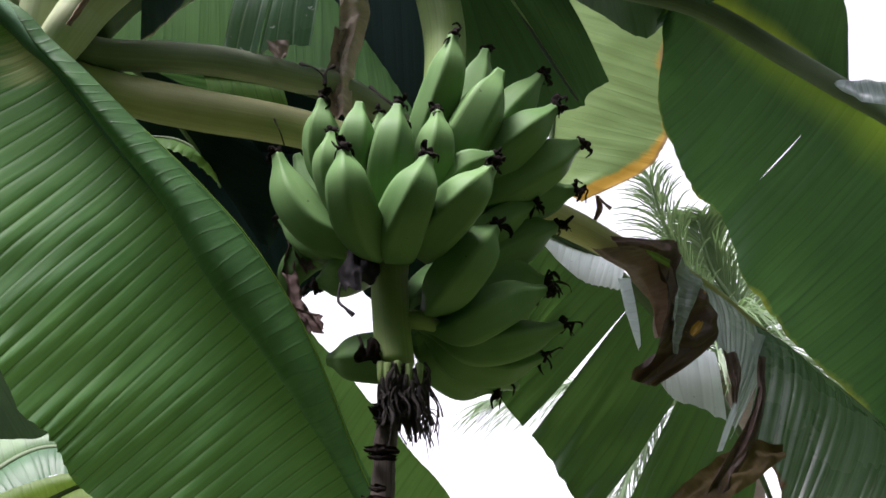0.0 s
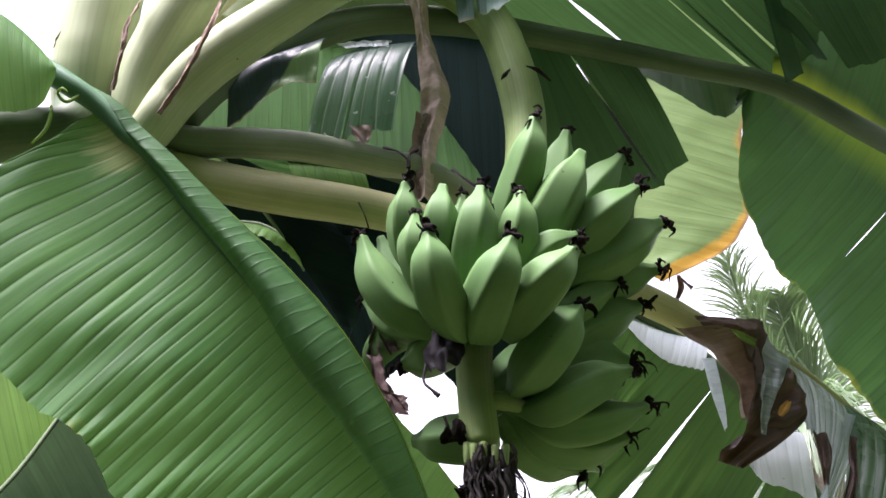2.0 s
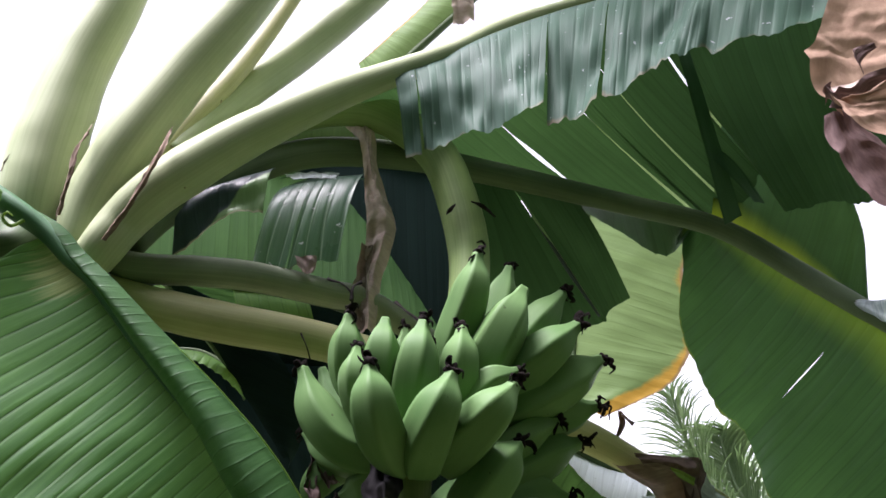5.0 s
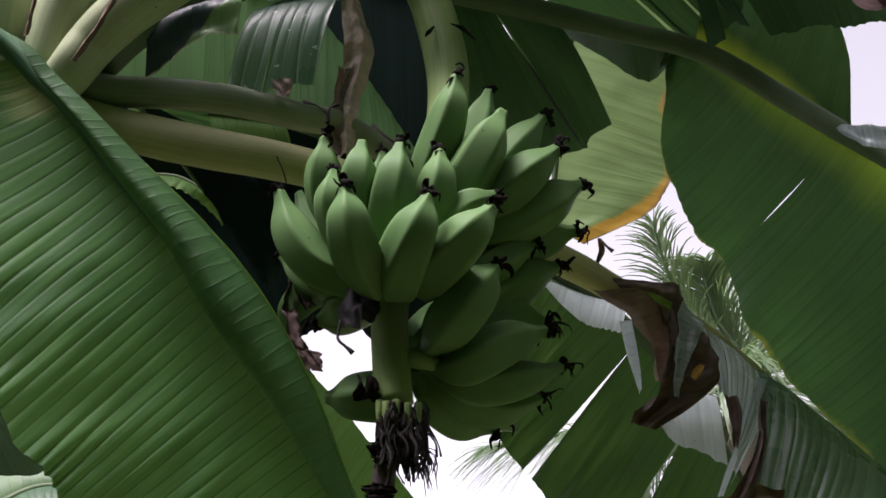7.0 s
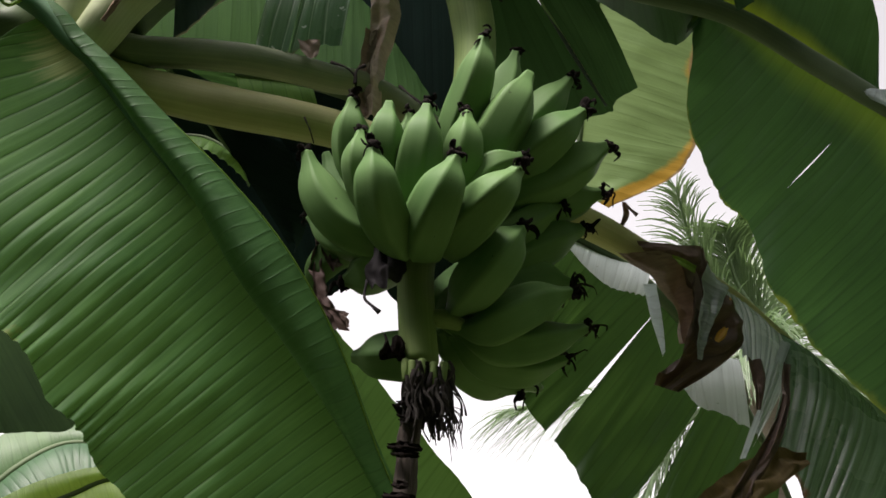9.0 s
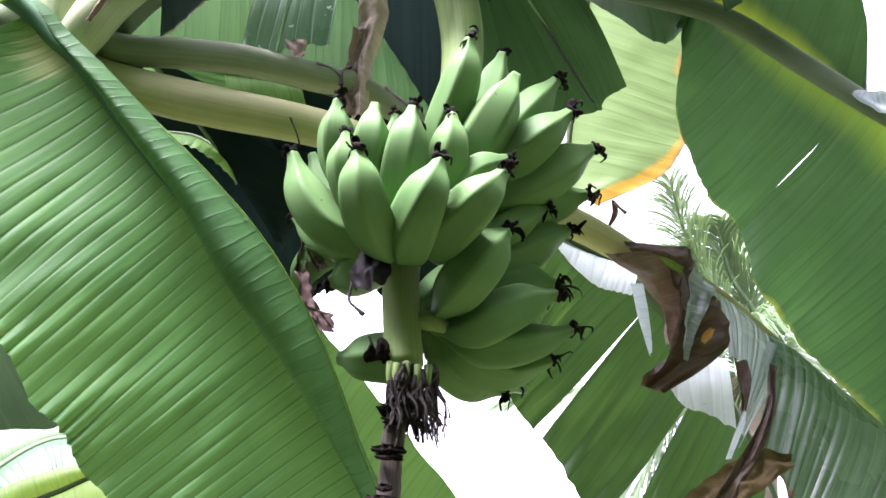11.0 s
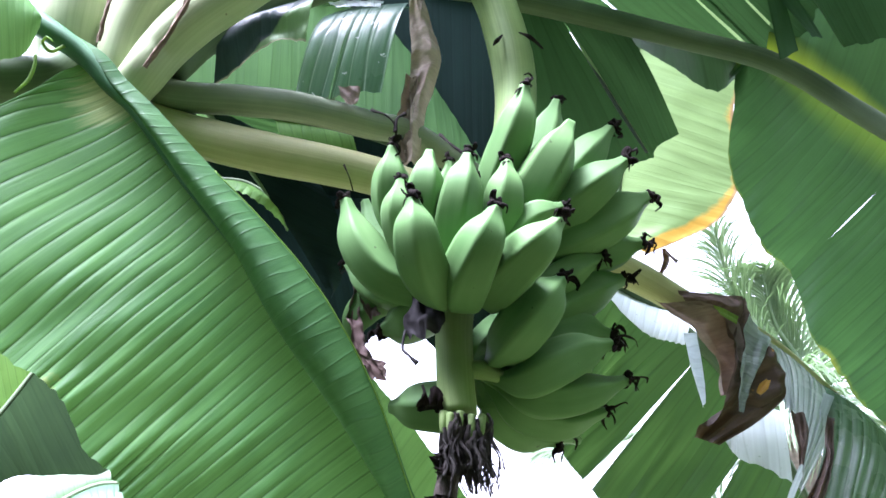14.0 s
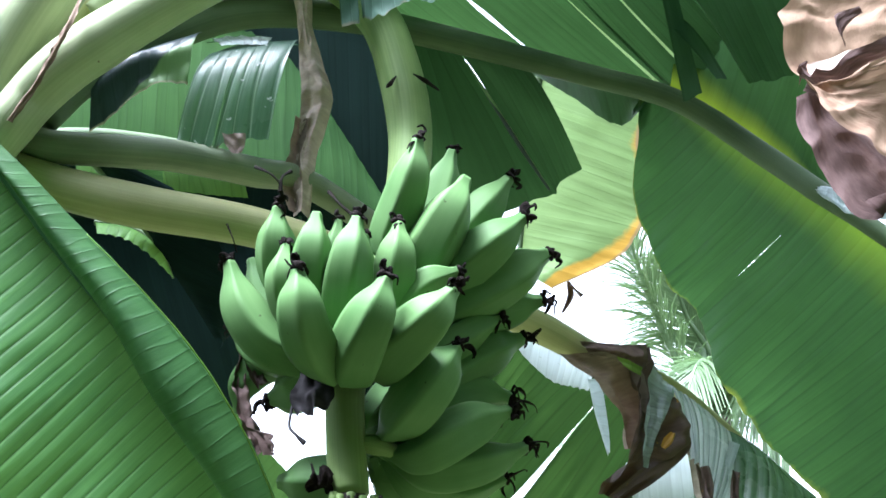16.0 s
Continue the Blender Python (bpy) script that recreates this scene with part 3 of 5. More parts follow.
FRUITS = [
    # tip to neck, thickness, flower threads
    ([(-0.241, 1.679, 2.323), (-0.211, 1.67, 2.254), (-0.17, 1.679, 2.212), (-0.111, 1.696, 2.195)], 0.0321, 4),
    ([(-0.124, 1.531, 2.264), (-0.114, 1.531, 2.216), (-0.1, 1.566, 2.182), (-0.075, 1.636, 2.165)], 0.0318, 4),
    ([(-0.01, 1.54, 2.264), (-0.023, 1.54, 2.215), (-0.038, 1.575, 2.183), (-0.049, 1.636, 2.164)], 0.0349, 4),
    ([(0.078, 1.566, 2.266), (0.049, 1.566, 2.224), (0.017, 1.601, 2.198), (-0.017, 1.653, 2.178)], 0.0347, 4),
    ([(-0.173, 1.618, 2.387), (-0.171, 1.627, 2.34), (-0.161, 1.653, 2.3), (-0.132, 1.696, 2.268)], 0.0295, 2),
    ([(-0.117, 1.601, 2.373), (-0.116, 1.592, 2.319), (-0.115, 1.618, 2.278), (-0.102, 1.67, 2.24)], 0.0296, 0),
    ([(-0.152, 1.592, 2.32), (-0.15, 1.583, 2.272), (-0.136, 1.61, 2.237), (-0.105, 1.653, 2.206)], 0.0237, 3),
    ([(-0.06, 1.583, 2.363), (-0.063, 1.575, 2.306), (-0.066, 1.601, 2.261), (-0.064, 1.653, 2.223)], 0.0315, 4),
    ([(-0.005, 1.61, 2.371), (-0.003, 1.601, 2.319), (-0.007, 1.627, 2.278), (-0.023, 1.67, 2.233)], 0.0292, 4),
    ([(0.01, 1.627, 2.51), (0.006, 1.636, 2.455), (-0.007, 1.662, 2.406), (-0.026, 1.696, 2.356)], 0.0305, 1),
    ([(0.058, 1.714, 2.539), (0.047, 1.714, 2.482), (0.037, 1.714, 2.422), (0.021, 1.714, 2.354)], 0.0295, 3),
    ([(0.082, 1.644, 2.462), (0.062, 1.636, 2.404), (0.038, 1.653, 2.353), (0.009, 1.688, 2.307)], 0.0352, 0),
    ([(0.146, 1.74, 2.513), (0.113, 1.731, 2.459), (0.081, 1.731, 2.411), (0.046, 1.731, 2.359)], 0.0308, 3),
    ([(0.167, 1.679, 2.424), (0.127, 1.67, 2.378), (0.085, 1.688, 2.343), (0.037, 1.714, 2.313)], 0.0336, 5),
    ([(0.207, 1.714, 2.386), (0.166, 1.714, 2.358), (0.117, 1.714, 2.322), (0.06, 1.723, 2.29)], 0.0367, 2),
    ([(0.206, 1.775, 2.335), (0.163, 1.775, 2.32), (0.112, 1.757, 2.296), (0.053, 1.74, 2.27)], 0.0329, 4),
    ([(0.08, 1.618, 2.312), (0.042, 1.618, 2.293), (0.012, 1.636, 2.265), (-0.014, 1.67, 2.234)], 0.0241, 3),
    ([(-0.222, 1.74, 2.354), (-0.201, 1.74, 2.31), (-0.168, 1.731, 2.262), (-0.115, 1.714, 2.217)], 0.0259, 0),
    ([(-0.238, 1.757, 2.253), (-0.198, 1.74, 2.217), (-0.156, 1.723, 2.199), (-0.104, 1.714, 2.195)], 0.0243, 2),
    ([(-0.093, 1.67, 2.396), (-0.093, 1.67, 2.351), (-0.086, 1.679, 2.31), (-0.076, 1.688, 2.259)], 0.0202, 2),
    ([(-0.052, 1.653, 2.369), (-0.05, 1.653, 2.318), (-0.051, 1.67, 2.272), (-0.056, 1.696, 2.228)], 0.0177, 2),
    ([(-0.219, 1.792, 2.136), (-0.215, 1.783, 2.177), (-0.186, 1.766, 2.205), (-0.129, 1.74, 2.213)], 0.0249, 0),
    ([(-0.17, 1.74, 2.146), (-0.144, 1.74, 2.157), (-0.115, 1.731, 2.173), (-0.086, 1.714, 2.188)], 0.034, 2),
    ([(0.087, 1.653, 2.215), (0.066, 1.644, 2.181), (0.039, 1.644, 2.137), (0.013, 1.67, 2.108), (-0.016, 1.723, 2.087)], 0.0355, 3),
    ([(0.166, 1.74, 2.156), (0.122, 1.723, 2.131), (0.073, 1.696, 2.092), (0.038, 1.696, 2.072), (-0.013, 1.723, 2.085)], 0.0345, 5),
    ([(0.194, 1.792, 2.119), (0.139, 1.766, 2.087), (0.082, 1.74, 2.064), (0.037, 1.723, 2.063), (-0.013, 1.731, 2.086)], 0.032, 3),
    ([(0.167, 1.818, 2.076), (0.109, 1.792, 2.048), (0.059, 1.766, 2.044), (0.023, 1.74, 2.053), (-0.015, 1.74, 2.085)], 0.030, 2),
    ([(0.101, 1.827, 2.027), (0.06, 1.81, 2.031), (0.026, 1.783, 2.041), (0.003, 1.757, 2.051), (-0.018, 1.74, 2.08)], 0.0332, 2),
    ([(0.144, 1.731, 2.287), (0.106, 1.723, 2.264), (0.065, 1.723, 2.226), (0.015, 1.714, 2.178)], 0.0257, 4),
    ([(0.18, 1.792, 2.28), (0.133, 1.775, 2.253), (0.083, 1.757, 2.215), (0.016, 1.723, 2.155)], 0.0365, 4),
    ([(0.168, 1.801, 2.192), (0.116, 1.783, 2.191), (0.066, 1.757, 2.168), (0.007, 1.723, 2.119)], 0.0349, 2),
    ([(-0.146, 1.766, 2.038), (-0.11, 1.757, 2.038), (-0.069, 1.749, 2.039), (-0.027, 1.74, 2.036)], 0.0344, 0),
    ([(-0.152, 1.81, 2.366), (-0.129, 1.81, 2.319), (-0.094, 1.783, 2.262), (-0.065, 1.74, 2.209)], 0.0337, 0),
    ([(0.043, 1.931, 2.305), (0.029, 1.914, 2.247), (-0.001, 1.862, 2.186), (-0.028, 1.783, 2.12)], 0.0374, 0),
    ([(0.117, 1.827, 2.259), (0.085, 1.827, 2.218), (0.045, 1.792, 2.165), (-0.009, 1.74, 2.107)], 0.0374, 0),
    ([(0.143, 1.862, 2.161), (0.082, 1.844, 2.136), (0.032, 1.81, 2.111), (-0.023, 1.74, 2.088)], 0.0374, 0),
    ([(0.134, 1.914, 2.056), (0.089, 1.87, 2.06), (0.044, 1.827, 2.068), (-0.005, 1.74, 2.064)], 0.0306, 0),
]
for index, (points, r, flower) in enumerate(FRUITS):
    banana(points, r, flower, index + 11)
for line, r in (([(-0.211, 1.62, 2.445), (-0.187, 1.6, 2.428), (-0.17, 1.6, 2.41), (-0.171, 1.615, 2.388)], 0.0022), ([(-0.16, 1.61, 2.438), (-0.17, 1.6, 2.423), (-0.17, 1.6, 2.401)], 0.0025), ([(-0.109, 1.65, 2.428), (-0.09, 1.62, 2.4), (-0.064, 1.6, 2.372)], 0.0022), ([(-0.25, 1.67, 2.377), (-0.238, 1.665, 2.354), (-0.231, 1.675, 2.337)], 0.0014)):
    s = Sheet()
    tube(s, line, [r * 1.6, r * 0.7, r, r * 1.3], 24, 7, 0.8, 0.7, line[0][0] * 9)
    part("flower_thread", s, BLACK, bunch, "thin dried flower thread")
# the cushions from which each cluster of fruit grows
for a, b, c, r in (((-0.051, 1.705, 2.087), (-0.015, 1.696, 2.083), (0.02, 1.705, 2.076), 0.0134), ((-0.075, 1.705, 2.203), (-0.044, 1.67, 2.196), (0, 1.679, 2.208), 0.0316), ((-0.084, 1.714, 2.206), (-0.107, 1.696, 2.193), (-0.141, 1.705, 2.193), 0.0269), ((-0.048, 1.723, 2.305), (-0.009, 1.705, 2.3), (0.042, 1.723, 2.303), 0.0332)):
    s = Sheet()
    tube(s, [a, b, c], [r * 0.9, r, r * 0.6], 16, 14, 0.15)
    part("fruit_cushion", s, PEDUNCLE, bunch)
# withered bracts and the dead end of the stalk
s = Sheet()
crumple(s, ([(-0.122, 1.679, 2.193), (-0.121, 1.653, 2.148), (-0.125, 1.644, 2.119), (-0.117, 1.636, 2.102)], [(-0.079, 1.67, 2.184), (-0.073, 1.636, 2.145), (-0.07, 1.627, 2.123), (-0.077, 1.627, 2.112)]), 30, 16, 0.012, 3.0)
tube(s, [(-0.124, 1.644, 2.114), (-0.124, 1.636, 2.086), (-0.112, 1.627, 2.072), (-0.1, 1.627, 2.062)], [0.002, 0.0025, 0.002, 0.004], 18, 6, 0.5)
part("bract", s, SLATE, bunch, "withered slate-grey bract")
s = Sheet()
crumple(s, ([(-0.22, 1.757, 2.236), (-0.229, 1.757, 2.175), (-0.215, 1.749, 2.128), (-0.179, 1.74, 2.07)], [(-0.211, 1.766, 2.24), (-0.209, 1.766, 2.18), (-0.188, 1.757, 2.124), (-0.158, 1.749, 2.079)]), 40, 10, 0.012, 8.0, 30.0, ragged=0.2)
crumple(s, ([(-0.209, 1.749, 2.192), (-0.195, 1.74, 2.162)], [(-0.182, 1.749, 2.185), (-0.173, 1.74, 2.168)]), 14, 10, 0.012, 9.0, 30.0, ragged=0.2)
crumple(s, ([(-0.194, 1.74, 2.104), (-0.178, 1.74, 2.092), (-0.161, 1.731, 2.065)], [(-0.158, 1.74, 2.098), (-0.157, 1.731, 2.089), (-0.151, 1.723, 2.071)]), 14, 10, 0.010, 9.0, 30.0, ragged=0.2)
part("bract", s, DARKDRY, bunch, "dry brown curled bract")
s = Sheet()
crumple(s, ([(-0.098, 1.688, 2.046), (-0.09, 1.67, 2.026), (-0.101, 1.679, 2.011)], [(-0.064, 1.67, 2.036), (-0.063, 1.662, 2.021), (-0.064, 1.67, 2.008)]), 18, 14, 0.014, 2.0, 30.0, ragged=0.15)
part("bract", s, BLACK, bunch, "small black withered bract")
s = Sheet()
tube(s, [(-0.043, 1.696, 2.021), (-0.044, 1.696, 1.972), (-0.045, 1.696, 1.923), (-0.047, 1.696, 1.884), (-0.046, 1.696, 1.845), (-0.044, 1.696, 1.792), (-0.04, 1.696, 1.732)], [0.0221, 0.019, 0.0158, 0.015, 0.015, 0.0158, 0.0142], 110, 20, 0.34)
dead = part("dead_stalk", s, BARK, bunch, "dead brown end of the fruit stalk")
for k in range(7):
    h = 1.955 - 0.026 * k - 0.009 * math.sin(k * 3.7)
    a, b = ((-0.067 + 0.007 * math.sin(k * 2.1), 1.681, h), (-0.031 + 0.008 * math.sin(k * 4.3), 1.671, h + 0.006 * math.sin(k * 5.9)))
    s = Sheet()
    a, b = np.array(a), np.array(b)
    mid = (a + b) / 2 + np.array((0, -0.015, 0))
    drop = np.array((0, -0.002, -0.009))
    crumple(s, ([a, mid, b], [a + drop, mid + drop * 1.5, b + drop * 0.7]), 26, 8, 0.0035, a[2] * 7, 60.0, 0.0, 0.3)
    part("bract_scar", s, BLACK, dead, "torn black bract scar")
s = Sheet()
crumple(s, ([(-0.072, 1.679, 1.947), (-0.066, 1.67, 1.931), (-0.062, 1.67, 1.922)], [(-0.042, 1.662, 1.945), (-0.039, 1.653, 1.927), (-0.043, 1.662, 1.921)]), 20, 14, 0.012, 4.0, 50.0, -0.01, 0.15)
part("bract", s, BLACK, dead, "black withered bract stub")
s = Sheet()
r = random.Random(3)
for k in range(120):
    a = np.array((-0.035, 1.679, 2)) + np.array((r.uniform(-0.024, 0.040), r.uniform(-0.036, 0.02), r.uniform(-0.045, 0.010)))
    l = r.uniform(0.02, 0.07)
    way = np.array((r.uniform(-0.25, 0.45), r.uniform(-0.3, 0.3), -1.0))
    kink = np.array((r.uniform(-1, 1), r.uniform(-1, 1), 0)) * 0.007
    tube(s, [a, a + way * l * 0.35 + kink, a + way * l * 0.7 - kink * 0.6, a + way * l], [0.0028, r.uniform(0.0010, 0.0036), r.uniform(0.0006, 0.0022), r.uniform(0.0008, 0.0028)], 14, 6, 1.1, r.uniform(0.3, 0.8), k)
strings(s, np.array((0.006, 1.679, 1.951)), 24, 0.05, 0.5, 0.0011, 5, 1.0)
part("flower_tuft", s, TUFT, dead, "tuft of black shrivelled flowers")
for k in range(5):
    a = np.array((-0.06, 1.688, 2.009)) + np.array((0.0125 * k + 0.003 * math.sin(k * 5), -0.028 + 0.0015 * (k - 2) ** 2, -0.003 * (k % 2)))
    s = Sheet()
    tube(s, [a, a + np.array((0.001, -0.004, -0.016)), a + np.array((0.002, -0.003, -0.030))], [0.006, 0.0055, 0.004], 8, 8, 0.1)
    part("young_finger", s, PEDUNCLE, dead)
fasten(bunch)


# ---- the banana plant that bears the bunch ----
CROWN = Vector((-0.656, 1.696, 2.51))
plant = thing("banana_plant", (CROWN.x + 0.25, CROWN.y + 0.25, 0.0), "tall banana plant with torn green leaves and pale leaf stalks", "banana plant", "banana plants")
s = Sheet()
FOOT = Vector((-0.358, 2.001, 1.985))
tube(s, [(FOOT.x + 0.10, FOOT.y + 0.05, -0.02), (FOOT.x + 0.05, FOOT.y + 0.03, 1.0), tuple(FOOT), (-0.536, 1.862, 2.256), tuple(CROWN)], [0.15, 0.13, 0.10, 0.09, 0.05], 60, 28, 0.05)
part("pseudostem", s, SHEATH, plant, "stout stem of overlapping leaf sheaths")


def stalked(points, radii, material, label="", flat=0.9, rough=0.02):
    s = Sheet()
    tube(s, points, radii, 90, 22, rough, flat)
    return part("leaf", s, material, plant, label)


def half(leaf, material, *args, label="", name="blade", **options):
    s = Sheet()
    blade(s, *args, **options)
    return part(name, s, material, leaf, label)


# upright stalks of the crown
stalked([(-0.727, 1.714, 2.542), (-0.728, 1.697, 2.609), (-0.725, 1.688, 2.711), (-0.708, 1.679, 2.856), (-0.674, 1.67, 2.99), (-0.647, 1.675, 3.144), (-0.60, 1.696, 3.36), (-0.54, 1.74, 3.917)], [0.05, 0.062, 0.065, 0.055, 0.049, 0.044, 0.03, 0.016], STALK, "pale upright leaf stalk", 1.0)
up_b = stalked([(-0.676, 1.75, 2.459), (-0.636, 1.697, 2.515), (-0.617, 1.67, 2.597), (-0.571, 1.644, 2.698), (-0.509, 1.636, 2.83), (-0.439, 1.636, 2.969), (-0.373, 1.645, 3.124), (-0.297, 1.696, 3.338), (-0.157, 1.74, 3.808), (0.002, 1.696, 4.015), (0.241, 1.653, 4.19), (0.539, 1.61, 4.242), (0.867, 1.566, 4.127)], [0.04, 0.042, 0.047, 0.051, 0.0475, 0.044, 0.038, 0.0277, 0.02, 0.0154, 0.0108, 0.0077, 0.0046], STALK, "pale upright leaf stalk", 1.0)
stalked([(-0.59, 1.74, 2.674), (-0.537, 1.783, 2.827), (-0.463, 1.81, 2.993), (-0.385, 1.827, 3.209), (-0.269, 1.87, 3.605)], [0.0162, 0.0211, 0.0194, 0.0162, 0.0113], TAN, "slender yellow-green leaf stalk")
stalked([(-0.547, 1.783, 2.765), (-0.481, 1.844, 2.933), (-0.38, 1.897, 3.102), (-0.263, 1.914, 3.268), (-0.097, 1.958, 3.547)], [0.0292, 0.0373, 0.0373, 0.034, 0.0243], STALK, "broad pale leaf stalk", 0.95)

# unseen blades on these stalks over the crown, added to shade what is below
ROOF = [(-0.157, 1.74, 3.808), (0.002, 1.696, 4.015), (0.241, 1.653, 4.19), (0.539, 1.61, 4.242), (0.867, 1.566, 4.127), (1.129, 1.522, 3.837)]
half(up_b, GREEN, ROOF, [(-0.069, 1.914, 3.952), (0.166, 2.045, 4.329), (0.474, 2.088, 4.572), (0.84, 2.088, 4.643), (1.184, 2.001, 4.471), (1.154, 1.549, 3.858)], label="unseen green leaf half over the crown, added for shade", n=100, m=14, seed=41.0)
half(up_b, GREEN, ROOF, [(-0.21, 1.566, 3.687), (-0.104, 1.392, 3.821), (0.079, 1.305, 4.045), (0.417, 1.262, 4.151), (0.77, 1.262, 4.06), (1.115, 1.496, 3.816)], label="unseen green leaf half over the crown, added for shade", n=100, m=14, seed=42.0)

# the leaf with the wet, folded blade
over = stalked([(-0.654, 1.74, 2.455), (-0.585, 1.66, 2.496), (-0.555, 1.65, 2.544), (-0.516, 1.635, 2.586), (-0.46, 1.627, 2.636), (-0.387, 1.627, 2.7), (-0.295, 1.636, 2.774), (-0.227, 1.655, 2.834), (-0.157, 1.675, 2.889), (-0.065, 1.7, 2.961), (0.04, 1.74, 3.069), (0.225, 1.757, 3.168), (0.457, 1.757, 3.279), (0.688, 1.74, 3.363), (0.928, 1.723, 3.426)], [0.03, 0.036, 0.038, 0.040, 0.041, 0.038, 0.033, 0.028, 0.0235, 0.020, 0.0162, 0.0138, 0.0113, 0.0089, 0.0049], STALK, "long leaf stalk bearing a folded torn leaf")
half(over, WAXY, [(-0.166, 1.696, 2.912), (-0.076, 1.705, 2.965), (0.021, 1.714, 3.031), (0.121, 1.723, 3.09), (0.222, 1.723, 3.134), (0.325, 1.723, 3.186), (0.439, 1.723, 3.238), (0.658, 1.714, 3.324)], [(-0.123, 1.67, 2.729), (-0.051, 1.662, 2.742), (0.045, 1.653, 2.752), (0.119, 1.644, 2.775), (0.195, 1.627, 2.797), (0.28, 1.61, 2.85), (0.357, 1.592, 2.908), (0.58, 1.566, 2.958)], label="blue-green wet hanging leaf half", n=420, m=22, camber=0.03, fold=0.0003, pleat=0.0005, waves=0.035, ragged=0.012, tears=(0.055, 0.40, 0.56), gap=0.05, loose=0.03, seed=2.0)
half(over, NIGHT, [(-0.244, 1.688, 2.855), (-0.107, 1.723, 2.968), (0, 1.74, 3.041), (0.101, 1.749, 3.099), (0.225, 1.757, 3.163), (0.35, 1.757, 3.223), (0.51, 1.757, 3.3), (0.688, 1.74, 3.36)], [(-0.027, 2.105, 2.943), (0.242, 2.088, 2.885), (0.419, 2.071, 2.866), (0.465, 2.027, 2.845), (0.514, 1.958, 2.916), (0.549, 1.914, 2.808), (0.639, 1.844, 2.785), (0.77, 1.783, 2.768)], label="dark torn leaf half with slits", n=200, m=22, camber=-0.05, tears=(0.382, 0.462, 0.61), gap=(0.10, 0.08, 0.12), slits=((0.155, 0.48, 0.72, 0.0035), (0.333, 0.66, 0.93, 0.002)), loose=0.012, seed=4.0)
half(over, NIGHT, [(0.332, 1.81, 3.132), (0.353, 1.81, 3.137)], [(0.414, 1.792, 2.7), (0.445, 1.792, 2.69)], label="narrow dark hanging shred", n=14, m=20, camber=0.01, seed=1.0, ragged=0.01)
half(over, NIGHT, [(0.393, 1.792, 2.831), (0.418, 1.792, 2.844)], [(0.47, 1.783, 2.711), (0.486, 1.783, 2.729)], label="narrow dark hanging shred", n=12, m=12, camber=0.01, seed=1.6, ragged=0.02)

# the leaf that spreads wide beside the bunch
wide = stalked([(-0.56, 1.723, 2.541), (-0.519, 1.757, 2.64), (-0.443, 1.801, 2.738), (-0.318, 1.844, 2.83), (-0.158, 1.888, 2.866), (0.021, 1.914, 2.854), (0.259, 1.914, 2.803), (0.425, 1.897, 2.752), (0.559, 1.853, 2.638), (0.624, 1.81, 2.564), (0.696, 1.783, 2.497), (0.789, 1.74, 2.397), (0.885, 1.696, 2.282), (0.969, 1.653, 2.158), (1.031, 1.618, 2.03)], [0.0243, 0.0292, 0.0324, 0.031, 0.029, 0.025, 0.0215, 0.0205, 0.0205, 0.0196, 0.0162, 0.0138, 0.0105, 0.0073, 0.0041], RIB, "long arching leaf rib with a broad leaf")
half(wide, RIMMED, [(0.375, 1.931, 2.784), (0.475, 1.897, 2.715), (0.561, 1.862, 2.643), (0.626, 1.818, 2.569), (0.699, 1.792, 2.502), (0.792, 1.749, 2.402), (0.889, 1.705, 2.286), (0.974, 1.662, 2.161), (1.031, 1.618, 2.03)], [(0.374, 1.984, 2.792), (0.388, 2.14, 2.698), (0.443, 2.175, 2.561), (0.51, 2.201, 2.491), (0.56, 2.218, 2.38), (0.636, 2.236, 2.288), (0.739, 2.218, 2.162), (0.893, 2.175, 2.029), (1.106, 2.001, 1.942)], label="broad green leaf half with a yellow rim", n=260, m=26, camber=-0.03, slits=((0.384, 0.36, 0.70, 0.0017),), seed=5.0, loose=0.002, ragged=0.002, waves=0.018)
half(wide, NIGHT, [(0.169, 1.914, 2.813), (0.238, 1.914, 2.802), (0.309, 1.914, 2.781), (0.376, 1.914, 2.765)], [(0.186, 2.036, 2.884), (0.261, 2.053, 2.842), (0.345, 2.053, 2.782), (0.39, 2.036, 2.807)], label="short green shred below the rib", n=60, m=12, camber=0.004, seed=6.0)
half(wide, SUNLIT, [(0.412, 1.914, 2.757), (0.492, 1.888, 2.7), (0.568, 1.853, 2.633), (0.631, 1.818, 2.569), (0.70, 1.79, 2.50)], [(0.495, 2.13, 3.27), (0.62, 2.08, 3.128), (0.687, 2.02, 2.946), (0.695, 1.95, 2.791), (0.655, 1.84, 2.604)], label="green leaf half above the rib, sunlight painted along it", n=110, m=20, camber=-0.03, seed=7.0, waves=0.015)
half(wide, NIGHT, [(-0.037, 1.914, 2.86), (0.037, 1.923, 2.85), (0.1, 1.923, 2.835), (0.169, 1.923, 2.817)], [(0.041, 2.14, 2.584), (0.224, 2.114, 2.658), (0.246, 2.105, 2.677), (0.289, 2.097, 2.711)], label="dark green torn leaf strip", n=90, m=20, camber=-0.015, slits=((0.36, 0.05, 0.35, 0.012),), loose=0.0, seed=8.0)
s = Sheet()
crumple(s, ([(0.618, 1.792, 2.566), (0.644, 1.74, 2.544), (0.698, 1.696, 2.517)], [(0.622, 1.783, 2.537), (0.636, 1.723, 2.5), (0.693, 1.688, 2.482)]), 24, 14, 0.008, 5.0, 12.0, -0.02, 0.02)
part("curled_shred", s, SILVER, wide, "grey curled leaf shred")

